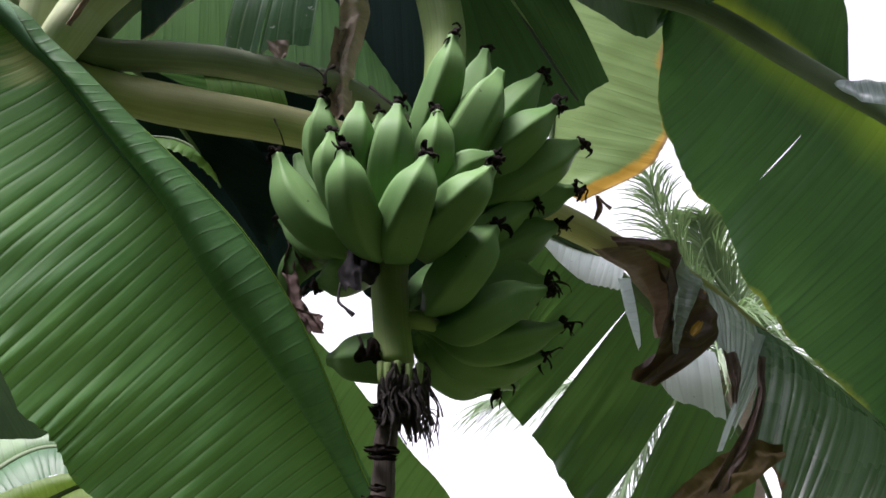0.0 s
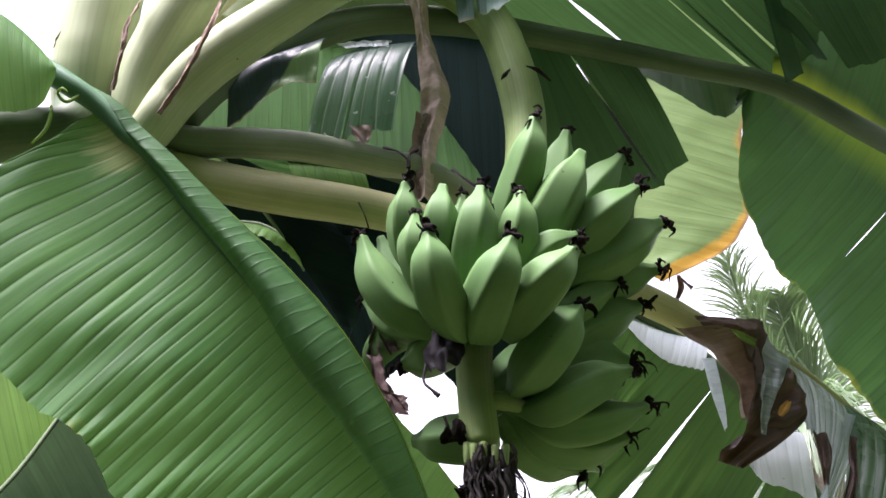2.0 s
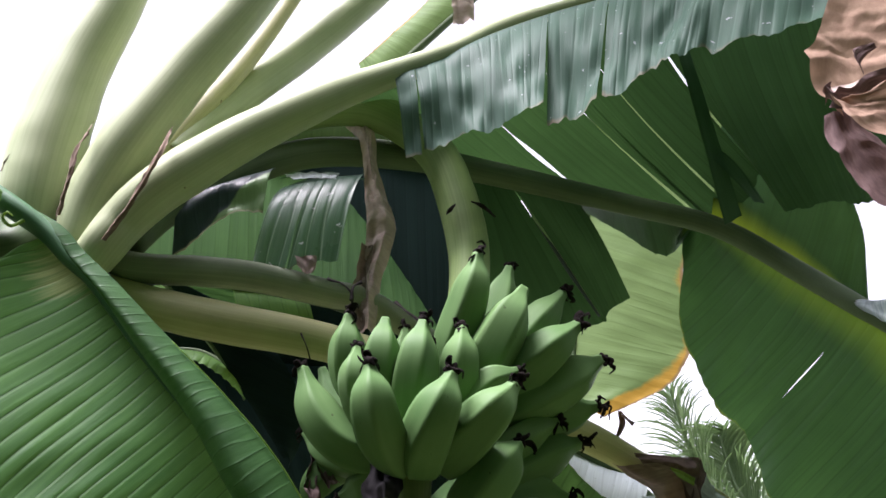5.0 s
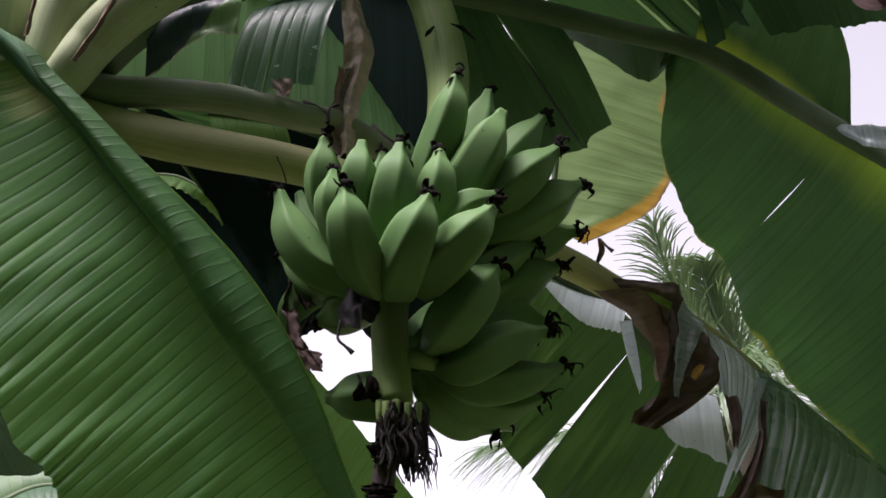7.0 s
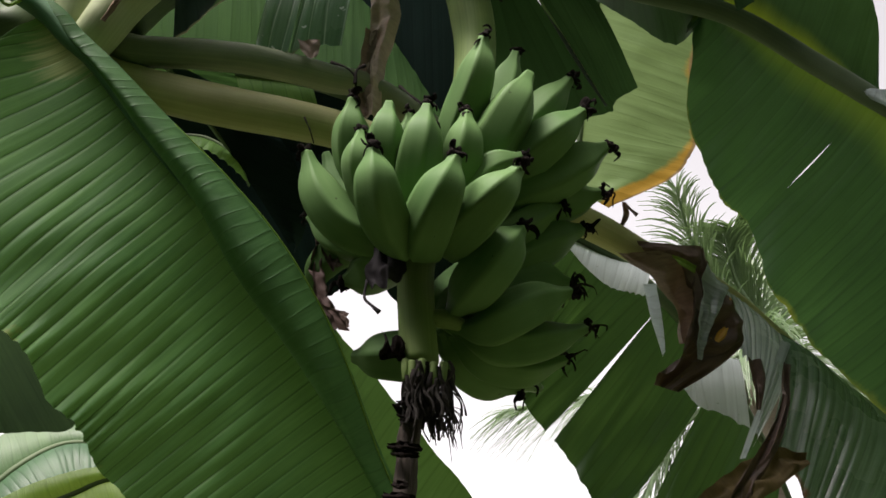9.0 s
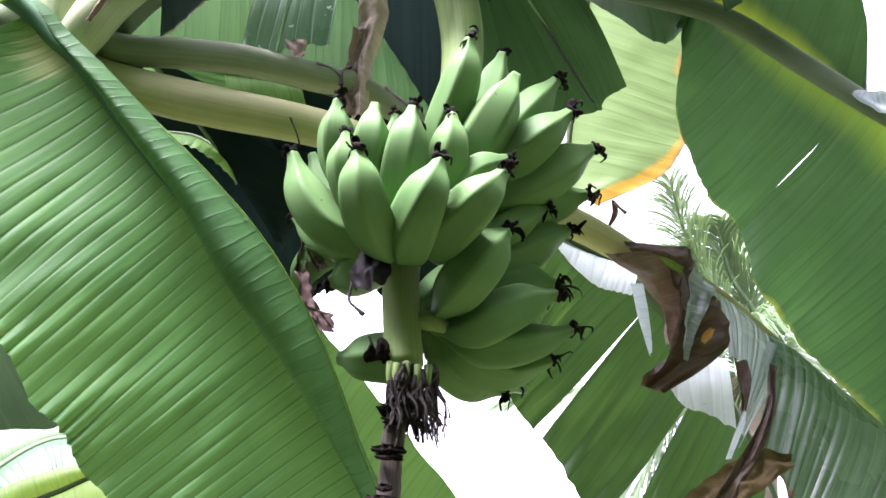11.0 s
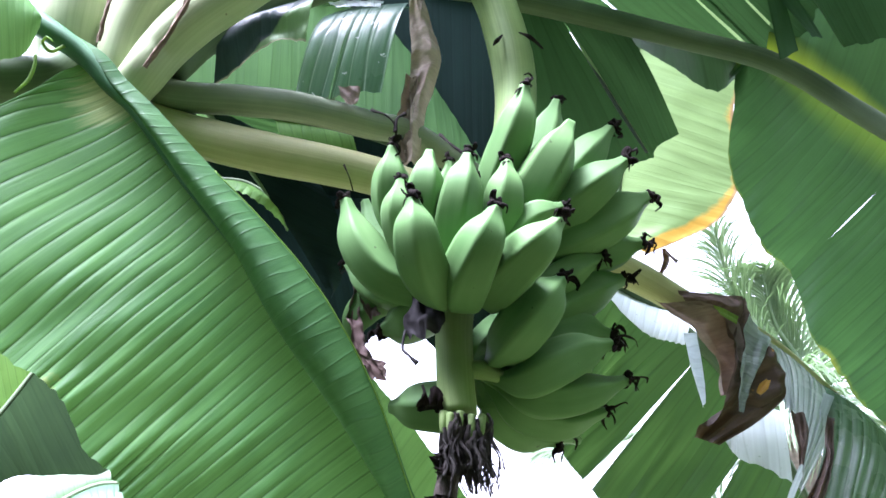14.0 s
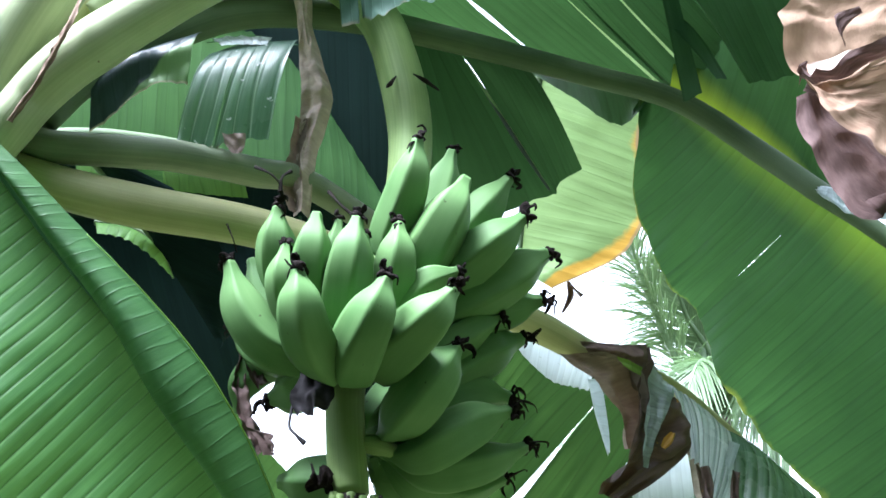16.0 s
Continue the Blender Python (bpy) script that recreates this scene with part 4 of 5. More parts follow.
s = Sheet()
tube(s, [(0.068, 1.905, 2.802), (0.115, 1.949, 2.755), (0.17, 2.01, 2.705), (0.229, 2.071, 2.653)], [0.001, 0.004, 0.005, 0.003], 40, 8, 0.1, 0.3)
part("fold", s, NAVY, wide, "dark fold along a torn leaf strip")

# small shreds that hang under the arching ribs
shred = stalked([(-0.356, 1.814, 2.753), (-0.316, 1.814, 2.76), (-0.265, 1.814, 2.76), (-0.205, 1.814, 2.761)], [0.001, 0.001, 0.001, 0.001], DARKRIB, "remnant of a torn leaf")
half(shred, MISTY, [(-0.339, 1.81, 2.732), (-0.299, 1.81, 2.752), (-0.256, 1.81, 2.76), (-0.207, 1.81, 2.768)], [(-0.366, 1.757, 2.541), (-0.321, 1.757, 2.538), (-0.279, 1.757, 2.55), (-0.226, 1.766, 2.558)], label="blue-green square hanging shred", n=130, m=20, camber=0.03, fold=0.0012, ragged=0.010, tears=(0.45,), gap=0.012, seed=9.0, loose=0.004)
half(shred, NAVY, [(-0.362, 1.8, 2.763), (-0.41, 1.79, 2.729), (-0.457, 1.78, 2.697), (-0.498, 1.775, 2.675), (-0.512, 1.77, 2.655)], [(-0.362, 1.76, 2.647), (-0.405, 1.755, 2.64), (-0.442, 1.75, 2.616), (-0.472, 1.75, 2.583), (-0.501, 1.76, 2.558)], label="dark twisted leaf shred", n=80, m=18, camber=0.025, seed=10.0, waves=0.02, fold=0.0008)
s = Sheet()
crumple(s, ([(-0.349, 1.818, 2.762), (-0.308, 1.818, 2.771), (-0.252, 1.818, 2.772)], [(-0.325, 1.783, 2.732), (-0.29, 1.783, 2.737), (-0.253, 1.788, 2.743)]), 30, 10, 0.002, 3.0, 40.0)
part("wet_fold", s, SHEEN, shred, "wet leaf fold with its glint painted pale")

s = Sheet()
crumple(s, ([(-0.294, 1.753, 2.56), (-0.286, 1.753, 2.541), (-0.277, 1.753, 2.528)], [(-0.257, 1.753, 2.564), (-0.258, 1.753, 2.544), (-0.26, 1.753, 2.529)]), 20, 12, 0.004, 8.0, 30.0, 0.0, 0.15)
part("dry_tip", s, DRY, shred, "dry brown tip of the torn leaf")

# the two stalks that pass behind the bunch
stalked([(-0.621, 1.74, 2.531), (-0.537, 1.723, 2.504), (-0.436, 1.723, 2.504), (-0.353, 1.757, 2.518), (-0.249, 1.81, 2.526), (-0.16, 1.87, 2.534), (0.031, 1.958, 2.441), (0.155, 2.088, 2.356)], [0.026, 0.027, 0.027, 0.027, 0.026, 0.024, 0.02, 0.0146], OLIVE, "drooping green leaf stalk")
tan = stalked([(-0.645, 1.757, 2.492), (-0.537, 1.74, 2.45), (-0.402, 1.74, 2.425), (-0.225, 1.792, 2.424), (-0.06, 1.844, 2.399), (0.07, 1.897, 2.39), (0.216, 1.966, 2.359), (0.296, 2.001, 2.334), (0.374, 2.045, 2.325), (0.458, 2.105, 2.315), (0.555, 2.149, 2.262), (0.649, 2.175, 2.197), (0.73, 2.192, 2.132), (0.826, 2.201, 2.046), (0.933, 2.201, 1.929)], [0.034, 0.0356, 0.0365, 0.034, 0.0308, 0.0275, 0.0285, 0.0249, 0.0205, 0.0136, 0.0107, 0.0097, 0.0087, 0.0081, 0.0061], TAN, "yellowish leaf stalk with a withering leaf")
half(tan, SHEEN, [(0.411, 2.14, 2.37), (0.457, 2.15, 2.337), (0.517, 2.16, 2.295), (0.556, 2.165, 2.272), (0.591, 2.17, 2.25)], [(0.471, 2.07, 2.201), (0.491, 2.06, 2.175), (0.51, 2.05, 2.146), (0.503, 2.03, 2.077), (0.496, 2.03, 2.029)], label="fold of the drooping leaf, sky sheen painted silver", n=140, m=26, camber=0.03, fold=0.0020, pleat=0.001, seed=12.0)
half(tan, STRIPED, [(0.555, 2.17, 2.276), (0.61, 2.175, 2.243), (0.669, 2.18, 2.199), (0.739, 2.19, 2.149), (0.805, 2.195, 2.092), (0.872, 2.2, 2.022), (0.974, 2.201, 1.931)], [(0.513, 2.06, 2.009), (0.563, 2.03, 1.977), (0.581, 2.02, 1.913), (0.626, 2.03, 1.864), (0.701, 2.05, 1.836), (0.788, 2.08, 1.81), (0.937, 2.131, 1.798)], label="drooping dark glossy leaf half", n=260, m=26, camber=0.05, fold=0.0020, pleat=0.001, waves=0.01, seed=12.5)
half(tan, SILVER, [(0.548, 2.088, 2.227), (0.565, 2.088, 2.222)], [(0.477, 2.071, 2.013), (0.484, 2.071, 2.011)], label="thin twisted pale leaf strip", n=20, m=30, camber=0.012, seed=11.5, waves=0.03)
def withered(one, other, material, label, n=70, m=26, depth=0.01, seed=1.0, scale=16.0, curl=0.0, name="withered_blade"):
    s = Sheet()
    crumple(s, (one, other), n, m, depth, seed, scale, curl, 0.03)
    return part(name, s, material, tan, label)


withered([(0.239, 1.958, 2.313), (0.305, 1.966, 2.268), (0.341, 1.984, 2.231), (0.357, 2.001, 2.177)], [(0.319, 1.966, 2.323), (0.381, 2.001, 2.307), (0.395, 2.018, 2.256), (0.387, 2.018, 2.185)], DRY, "withered tan-brown leaf strip", 80, 24, 0.006, 2.0, 14.0, 0.01)
withered([(0.345, 1.984, 2.32), (0.369, 1.992, 2.259), (0.37, 1.992, 2.213), (0.354, 2.001, 2.155), (0.325, 2.01, 2.132), (0.323, 2.018, 2.109)], [(0.398, 2.001, 2.35), (0.407, 2.01, 2.301), (0.451, 2.018, 2.256), (0.466, 2.018, 2.214), (0.459, 2.018, 2.177), (0.364, 2.018, 2.099)], WILT, "dark withered folded leaf part with orange spots", 100, 40, 0.012, 9.0, 18.0, 0.012)
withered([(0.28, 1.949, 2.335), (0.341, 1.958, 2.338), (0.398, 1.984, 2.349)], [(0.302, 1.958, 2.314), (0.35, 1.966, 2.314), (0.392, 1.992, 2.303)], DARKDRY, "dry brown fold at the top of the withered part", 50, 18, 0.006, 1.0, 18.0, -0.008, "withered_fold")
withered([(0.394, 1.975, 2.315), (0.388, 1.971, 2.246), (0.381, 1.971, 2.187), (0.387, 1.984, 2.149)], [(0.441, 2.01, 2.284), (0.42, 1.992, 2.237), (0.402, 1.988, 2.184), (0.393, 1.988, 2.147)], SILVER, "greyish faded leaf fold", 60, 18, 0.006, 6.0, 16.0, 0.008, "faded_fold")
withered([(0.339, 1.953, 2.314), (0.361, 1.958, 2.311), (0.383, 1.966, 2.304)], [(0.351, 1.953, 2.301), (0.367, 1.958, 2.294), (0.381, 1.966, 2.29)], LIME, "yellow-green remnant of the leaf stalk", 24, 10, 0.002, 3.0, 16.0, 0.0, "green_patch")
withered([(0.417, 1.988, 2.184), (0.422, 1.988, 2.198), (0.434, 1.992, 2.21)], [(0.424, 1.988, 2.179), (0.435, 1.988, 2.191), (0.441, 1.992, 2.207)], AMBER, "orange-yellow spot on the withered part", 24, 12, 0.002, 4.0, 20.0, 0.0, "yellow_spot")
for one, other, seed in (([(0.473, 2.0, 2.159), (0.479, 1.99, 2.122), (0.487, 1.99, 2.073)], [(0.498, 2.0, 2.158), (0.501, 1.99, 2.121), (0.493, 1.99, 2.071)], 4.0),
                         ([(0.528, 1.99, 2.155), (0.522, 1.98, 2.079), (0.491, 1.97, 2.012), (0.449, 1.97, 1.939), (0.425, 1.97, 1.889)], [(0.542, 1.99, 2.15), (0.536, 1.98, 2.073), (0.516, 1.97, 2.006), (0.481, 1.97, 1.941), (0.464, 1.97, 1.892)], 5.0),
                         ([(0.365, 1.98, 1.892), (0.45, 1.98, 1.97), (0.517, 1.98, 2.007), (0.562, 1.98, 2.002)], [(0.406, 1.96, 1.878), (0.485, 1.96, 1.92), (0.54, 1.97, 1.965), (0.565, 1.97, 1.986)], 7.0)):
    s = Sheet()
    crumple(s, (one, other), 50, 18, 0.007, seed, 16.0, 0.0, 0.05)
    part("withered_shred", s, FADING if seed == 7.0 else WILT, tan, "withered brown leaf shred")
half(tan, CHALKY, [(0.185, 2.42, 2.547), (0.237, 2.4, 2.518), (0.294, 2.38, 2.49), (0.343, 2.3, 2.421)], [(0.176, 2.16, 2.398), (0.213, 2.14, 2.359), (0.259, 2.13, 2.33), (0.323, 2.13, 2.324)], label="whitish speckled leaf underside", n=60, m=14, camber=0.005, seed=13.0)
half(tan, CHALKY, [(0.414, 2.26, 2.203), (0.448, 2.32, 2.244), (0.482, 2.34, 2.27), (0.518, 2.32, 2.26)], [(0.386, 2.1, 2.125), (0.402, 2.07, 2.09), (0.446, 2.07, 2.078), (0.496, 2.09, 2.066)], label="whitish hanging leaf flap", n=60, m=20, camber=0.03, seed=14.0, waves=0.01, fold=0.0004, ragged=0.002)
half(tan, CHALKY, [(0.314, 2.13, 2.33), (0.329, 2.13, 2.265), (0.354, 2.14, 2.198)], [(0.317, 2.11, 2.32), (0.34, 2.11, 2.255), (0.355, 2.12, 2.201)], label="pale narrow leaf shred", n=40, m=8, ragged=0.0, fold=0.0, camber=0.003, seed=15.0)

# the broad torn leaf low behind the bunch
low = stalked([(0.112, 2.218, 2.528), (0.181, 2.262, 2.489), (0.273, 2.297, 2.443), (0.377, 2.332, 2.377), (0.456, 2.349, 2.294), (0.531, 2.349, 2.186), (0.602, 2.349, 2.049), (0.659, 2.349, 1.897)], [0.016, 0.015, 0.014, 0.013, 0.011, 0.009, 0.006, 0.004], RIB, "leaf rib hidden behind the bunch")
half(low, DEEP, [(0.135, 2.236, 2.514), (0.227, 2.279, 2.466), (0.33, 2.314, 2.408), (0.377, 2.332, 2.377), (0.456, 2.349, 2.294), (0.531, 2.349, 2.186), (0.602, 2.349, 2.049)], [(0.073, 2.366, 2.277), (0.096, 2.401, 2.232), (0.113, 2.427, 2.182), (0.172, 2.453, 2.115), (0.282, 2.471, 1.995), (0.399, 2.48, 1.922), (0.538, 2.48, 1.824)], label="broad green leaf half torn into strips", n=160, m=22, camber=-0.03, tears=(0.505, 0.74), gap=(0.085, 0.22), loose=0.012, seed=16.0, waves=0.05, fold=0.0016, pleat=0.003)

# the pale, yellowing leaf
pale = stalked([(0.22, 2.262, 3.341), (0.217, 2.288, 3.182), (0.214, 2.314, 3.028), (0.203, 2.34, 2.863), (0.197, 2.358, 2.699), (0.195, 2.366, 2.544)], [0.012, 0.011, 0.010, 0.008, 0.006, 0.003], RIB, "pale leaf rib")
half(pale, PALE, [(0.22, 2.262, 3.341), (0.217, 2.288, 3.182), (0.214, 2.314, 3.028), (0.203, 2.34, 2.863), (0.197, 2.358, 2.699), (0.192, 2.366, 2.613)], [(0.692, 2.262, 3.366), (0.683, 2.262, 3.117), (0.43, 2.262, 2.937), (0.428, 2.279, 2.762), (0.40, 2.297, 2.642), (0.262, 2.332, 2.565)], label="pale yellow-green leaf half with an orange rim", n=150, m=24, camber=0.01, seed=17.0, waves=0.01)
s = Sheet()
crumple(s, ([(0.288, 2.349, 2.591), (0.292, 2.349, 2.56), (0.282, 2.349, 2.523)], [(0.3, 2.349, 2.586), (0.305, 2.349, 2.559), (0.287, 2.349, 2.523)]), 14, 8, 0.006, 3.0, 30.0)
tube(s, [(0.297, 2.34, 2.579), (0.308, 2.332, 2.564), (0.319, 2.332, 2.554)], [0.003, 0.003, 0.005], 10, 6, 0.5)
part("dry_tip", s, WILT, pale, "dry brown curled leaf tip")

# leaves further back in the shade
rear = stalked([(-0.755, 2.088, 2.684), (-0.589, 2.131, 2.724), (-0.39, 2.175, 2.727), (-0.227, 2.192, 2.688), (-0.066, 2.218, 2.629)], [0.02, 0.018, 0.014, 0.010, 0.006], RIB, "rib of a leaf at the back")
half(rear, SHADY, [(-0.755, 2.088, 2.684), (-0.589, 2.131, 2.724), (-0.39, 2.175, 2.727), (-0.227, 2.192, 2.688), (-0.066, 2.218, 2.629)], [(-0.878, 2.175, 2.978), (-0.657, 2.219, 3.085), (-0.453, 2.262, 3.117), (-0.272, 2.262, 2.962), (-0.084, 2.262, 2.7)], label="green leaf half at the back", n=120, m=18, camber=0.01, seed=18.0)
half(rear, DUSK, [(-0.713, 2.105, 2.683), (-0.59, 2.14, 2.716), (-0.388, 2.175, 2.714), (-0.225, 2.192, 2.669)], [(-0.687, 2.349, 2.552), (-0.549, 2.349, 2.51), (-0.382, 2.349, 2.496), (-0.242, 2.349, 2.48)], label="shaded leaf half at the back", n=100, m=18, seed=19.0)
half(rear, OLD, [(-0.47, 2.001, 2.989), (-0.367, 2.018, 3.062), (-0.255, 2.036, 3.088), (-0.138, 2.053, 3.077)], [(-0.454, 2.001, 2.88), (-0.351, 2.018, 2.937), (-0.242, 2.036, 2.954), (-0.129, 2.053, 2.958)], label="shaded leaf piece between the stalks", n=40, m=8, seed=27.0)
hang = stalked([(-0.495, 2.218, 3.1), (-0.327, 2.262, 3.123), (-0.136, 2.262, 3.101), (0.05, 2.262, 3.08)], [0.02, 0.018, 0.016, 0.01], DARKRIB, "rib of a dark hanging leaf")
half(hang, DUSK, [(-0.424, 2.245, 3.106), (-0.25, 2.262, 3.114), (-0.099, 2.262, 3.1), (0.05, 2.262, 3.08)], [(-0.353, 2.393, 2.592), (-0.142, 2.393, 2.349), (-0.013, 2.393, 2.256), (0.096, 2.393, 2.569)], label="hanging leaf half, deep shade in its colour", n=120, m=20, camber=0.03, seed=20.0)
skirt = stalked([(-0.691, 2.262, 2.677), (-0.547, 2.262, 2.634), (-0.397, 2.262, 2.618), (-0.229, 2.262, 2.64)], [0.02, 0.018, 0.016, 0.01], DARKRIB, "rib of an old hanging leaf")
half(skirt, DUSK, [(-0.783, 2.245, 2.701), (-0.548, 2.262, 2.641), (-0.397, 2.262, 2.62), (-0.241, 2.262, 2.639)], [(-0.628, 2.279, 2.253), (-0.374, 2.279, 2.223), (-0.285, 2.279, 2.296), (-0.207, 2.279, 2.382)], label="old hanging leaf, deep shade in its colour", n=140, m=20, camber=0.03, tears=(0.3, 0.62, 0.8), gap=0.0, loose=0.0, seed=21.0)
gleam = stalked([(-0.854, 2.479, 2.916), (-0.705, 2.48, 2.835), (-0.581, 2.488, 2.704), (-0.485, 2.506, 2.555)], [0.01, 0.009, 0.007, 0.004], RIB, "rib of a sunny leaf at the back")
half(gleam, LIME, [(-0.854, 2.479, 2.916), (-0.705, 2.48, 2.835), (-0.581, 2.488, 2.704), (-0.485, 2.506, 2.555)], [(-0.516, 2.523, 2.928), (-0.505, 2.523, 2.855), (-0.538, 2.523, 2.723), (-0.479, 2.523, 2.576)], label="bright lime leaf at the back", n=60, m=12, camber=0.01, seed=22.0)
bit = stalked([(-0.573, 1.914, 2.607), (-0.518, 1.958, 2.559), (-0.461, 2.001, 2.5), (-0.421, 2.027, 2.462)], [0.006, 0.005, 0.004, 0.002], RIB, "rib of a small leaf in the shade")
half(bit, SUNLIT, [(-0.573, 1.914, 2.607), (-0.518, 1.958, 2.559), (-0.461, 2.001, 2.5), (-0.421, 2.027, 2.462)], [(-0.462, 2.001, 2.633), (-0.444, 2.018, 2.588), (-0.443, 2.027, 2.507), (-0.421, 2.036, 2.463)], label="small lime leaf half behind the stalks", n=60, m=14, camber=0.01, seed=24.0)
half(bit, DUSK, [(-0.573, 1.914, 2.607), (-0.518, 1.958, 2.559), (-0.461, 2.001, 2.5), (-0.378, 2.053, 2.403), (-0.323, 2.071, 2.332)], [(-0.424, 2.001, 2.576), (-0.342, 2.036, 2.503), (-0.312, 2.053, 2.449), (-0.294, 2.071, 2.385), (-0.306, 2.088, 2.329)], label="small leaf half behind the stalks, painted shaded", n=60, m=14, camber=0.01, seed=26.0)
peep = stalked([(-0.61, 2.0, 2.635), (-0.514, 2.01, 2.637), (-0.407, 2.02, 2.636), (-0.309, 2.03, 2.632)], [0.006, 0.006, 0.005, 0.003], RIB, "rib of a leaf between the stalks")
half(peep, FRESHBACK, [(-0.601, 2.0, 2.635), (-0.514, 2.01, 2.637), (-0.407, 2.02, 2.636), (-0.314, 2.03, 2.632)], [(-0.578, 2.0, 2.564), (-0.489, 2.01, 2.57), (-0.389, 2.02, 2.577), (-0.293, 2.03, 2.579)], label="bright green leaf half between the stalks", n=60, m=12, camber=0.004, seed=51.0)
drop = stalked([(-0.549, 2.03, 2.512), (-0.488, 2.03, 2.508), (-0.432, 2.03, 2.475), (-0.4, 2.03, 2.421)], [0.005, 0.005, 0.004, 0.002], RIB, "curved rib of a small leaf below the stalks")
half(drop, FRESHBACK, [(-0.549, 2.03, 2.512), (-0.488, 2.03, 2.508), (-0.432, 2.03, 2.475), (-0.4, 2.03, 2.421)], [(-0.533, 2.0, 2.483), (-0.487, 2.0, 2.473), (-0.44, 2.0, 2.443), (-0.4, 2.0, 2.404)], label="bright lime leaf edge below the stalks", n=50, m=10, camber=0.004, seed=52.0)
far_up = stalked([(-0.298, 2.175, 3.168), (-0.212, 2.175, 3.313), (-0.024, 2.175, 3.571), (0.154, 2.175, 3.83)], [0.012, 0.011, 0.008, 0.005], RIB, "rib of a high leaf")
half(far_up, PALE, [(-0.278, 2.175, 3.215), (-0.212, 2.175, 3.313), (-0.024, 2.175, 3.571), (0.154, 2.175, 3.83)], [(-0.304, 2.158, 3.298), (-0.265, 2.158, 3.353), (-0.121, 2.158, 3.569), (0.03, 2.158, 3.866)], label="high pale leaf half with a pinkish dry rim", n=60, m=12, camber=0.01, seed=23.0)

# the dry brown strip that hangs beside the bunch
s = Sheet()
crumple(s, ([(-0.299, 1.818, 2.917), (-0.236, 1.818, 2.871), (-0.214, 1.818, 2.802), (-0.206, 1.827, 2.742), (-0.197, 1.827, 2.693), (-0.194, 1.827, 2.638), (-0.194, 1.827, 2.571), (-0.184, 1.827, 2.469)], [(-0.263, 1.818, 2.926), (-0.207, 1.818, 2.888), (-0.19, 1.818, 2.809), (-0.166, 1.827, 2.744), (-0.147, 1.827, 2.695), (-0.147, 1.827, 2.649), (-0.16, 1.827, 2.573), (-0.159, 1.827, 2.47)]), 120, 26, 0.008, 6.0, 22.0, -0.022, 0.03)
part("dry_strip", s, TANDRY, plant, "dry tan hanging leaf strip")
s = Sheet()
crumple(s, ([(-0.117, 2.001, 3.473), (-0.104, 2.001, 3.376), (-0.09, 2.001, 3.282)], [(-0.068, 2.001, 3.474), (-0.056, 2.001, 3.377), (-0.046, 2.001, 3.299)]), 30, 10, 0.01, 4.0, 20.0, 0.0, 0.05)
part("dry_strip", s, TANDRY, plant, "dry tan hanging leaf strip")
s = Sheet()
crumple(s, ([(-0.195, 1.84, 2.638), (-0.2, 1.84, 2.582), (-0.202, 1.84, 2.514), (-0.187, 1.84, 2.475)], [(-0.177, 1.835, 2.636), (-0.176, 1.835, 2.575), (-0.175, 1.835, 2.514), (-0.168, 1.835, 2.474)]), 60, 14, 0.005, 3.0, 24.0, 0.008, 0.05)
part("dry_strip", s, DRY, plant, "brown inner strand of the dry leaf strip")
# brown papery margins where the sheaths overlap
for one, other, seed in (([(-0.624, 1.6, 2.704), (-0.628, 1.585, 2.643), (-0.628, 1.585, 2.583), (-0.635, 1.6, 2.521)], [(-0.627, 1.6, 2.676), (-0.638, 1.585, 2.631), (-0.636, 1.585, 2.572), (-0.643, 1.6, 2.517)], 2.0),
                         ([(-0.484, 1.575, 2.686), (-0.489, 1.565, 2.619), (-0.513, 1.575, 2.546), (-0.556, 1.6, 2.478)], [(-0.494, 1.575, 2.656), (-0.501, 1.565, 2.612), (-0.525, 1.575, 2.542), (-0.564, 1.6, 2.482)], 5.0),
                         ([(-0.753, 1.65, 2.698), (-0.756, 1.64, 2.661), (-0.768, 1.65, 2.631)], [(-0.763, 1.65, 2.683), (-0.766, 1.64, 2.652), (-0.775, 1.65, 2.627)], 8.0)):
    s = Sheet()
    crumple(s, (one, other), 70, 10, 0.0012, seed, 40.0, -0.002, 0.3)
    part("sheath_margin", s, PAPERY, plant, "brown papery sheath margin")
fasten(plant)

# ---- the neighbouring banana plant ----
OTHER = Vector((-2.035, 1.827, 2.32))
near = thing("banana_plant", (OTHER.x, OTHER.y, 0.0), "neighbouring banana plant with a large drooping leaf", "banana plant", "banana plants")
s = Sheet()
tube(s, [(OTHER.x, OTHER.y, -0.02), (OTHER.x, OTHER.y, 0.9), (OTHER.x, OTHER.y, 1.6), tuple(OTHER)], [0.12, 0.10, 0.085, 0.05], 40, 24, 0.05)
part("pseudostem", s, SHEATH, near, "stout stem of overlapping leaf sheaths")
plant = near
BIG_RIB = [(-0.749, 1.583, 2.544), (-0.655, 1.601, 2.492), (-0.61, 1.61, 2.451), (-0.561, 1.618, 2.409), (-0.479, 1.636, 2.315), (-0.39, 1.653, 2.22), (-0.317, 1.688, 2.12), (-0.221, 1.731, 2.013), (-0.116, 1.783, 1.883), (-0.028, 1.827, 1.76), (0.027, 1.844, 1.664)]
big = stalked([tuple(OTHER), (-1.74, 1.74, 2.606), (-1.309, 1.636, 2.686), (-0.975, 1.592, 2.674), *BIG_RIB[:6]], [0.035, 0.033, 0.03, 0.026, 0.021, 0.017, 0.014, 0.010, 0.005, 0.0005], DARKRIB, "drooping dark green leaf rib")
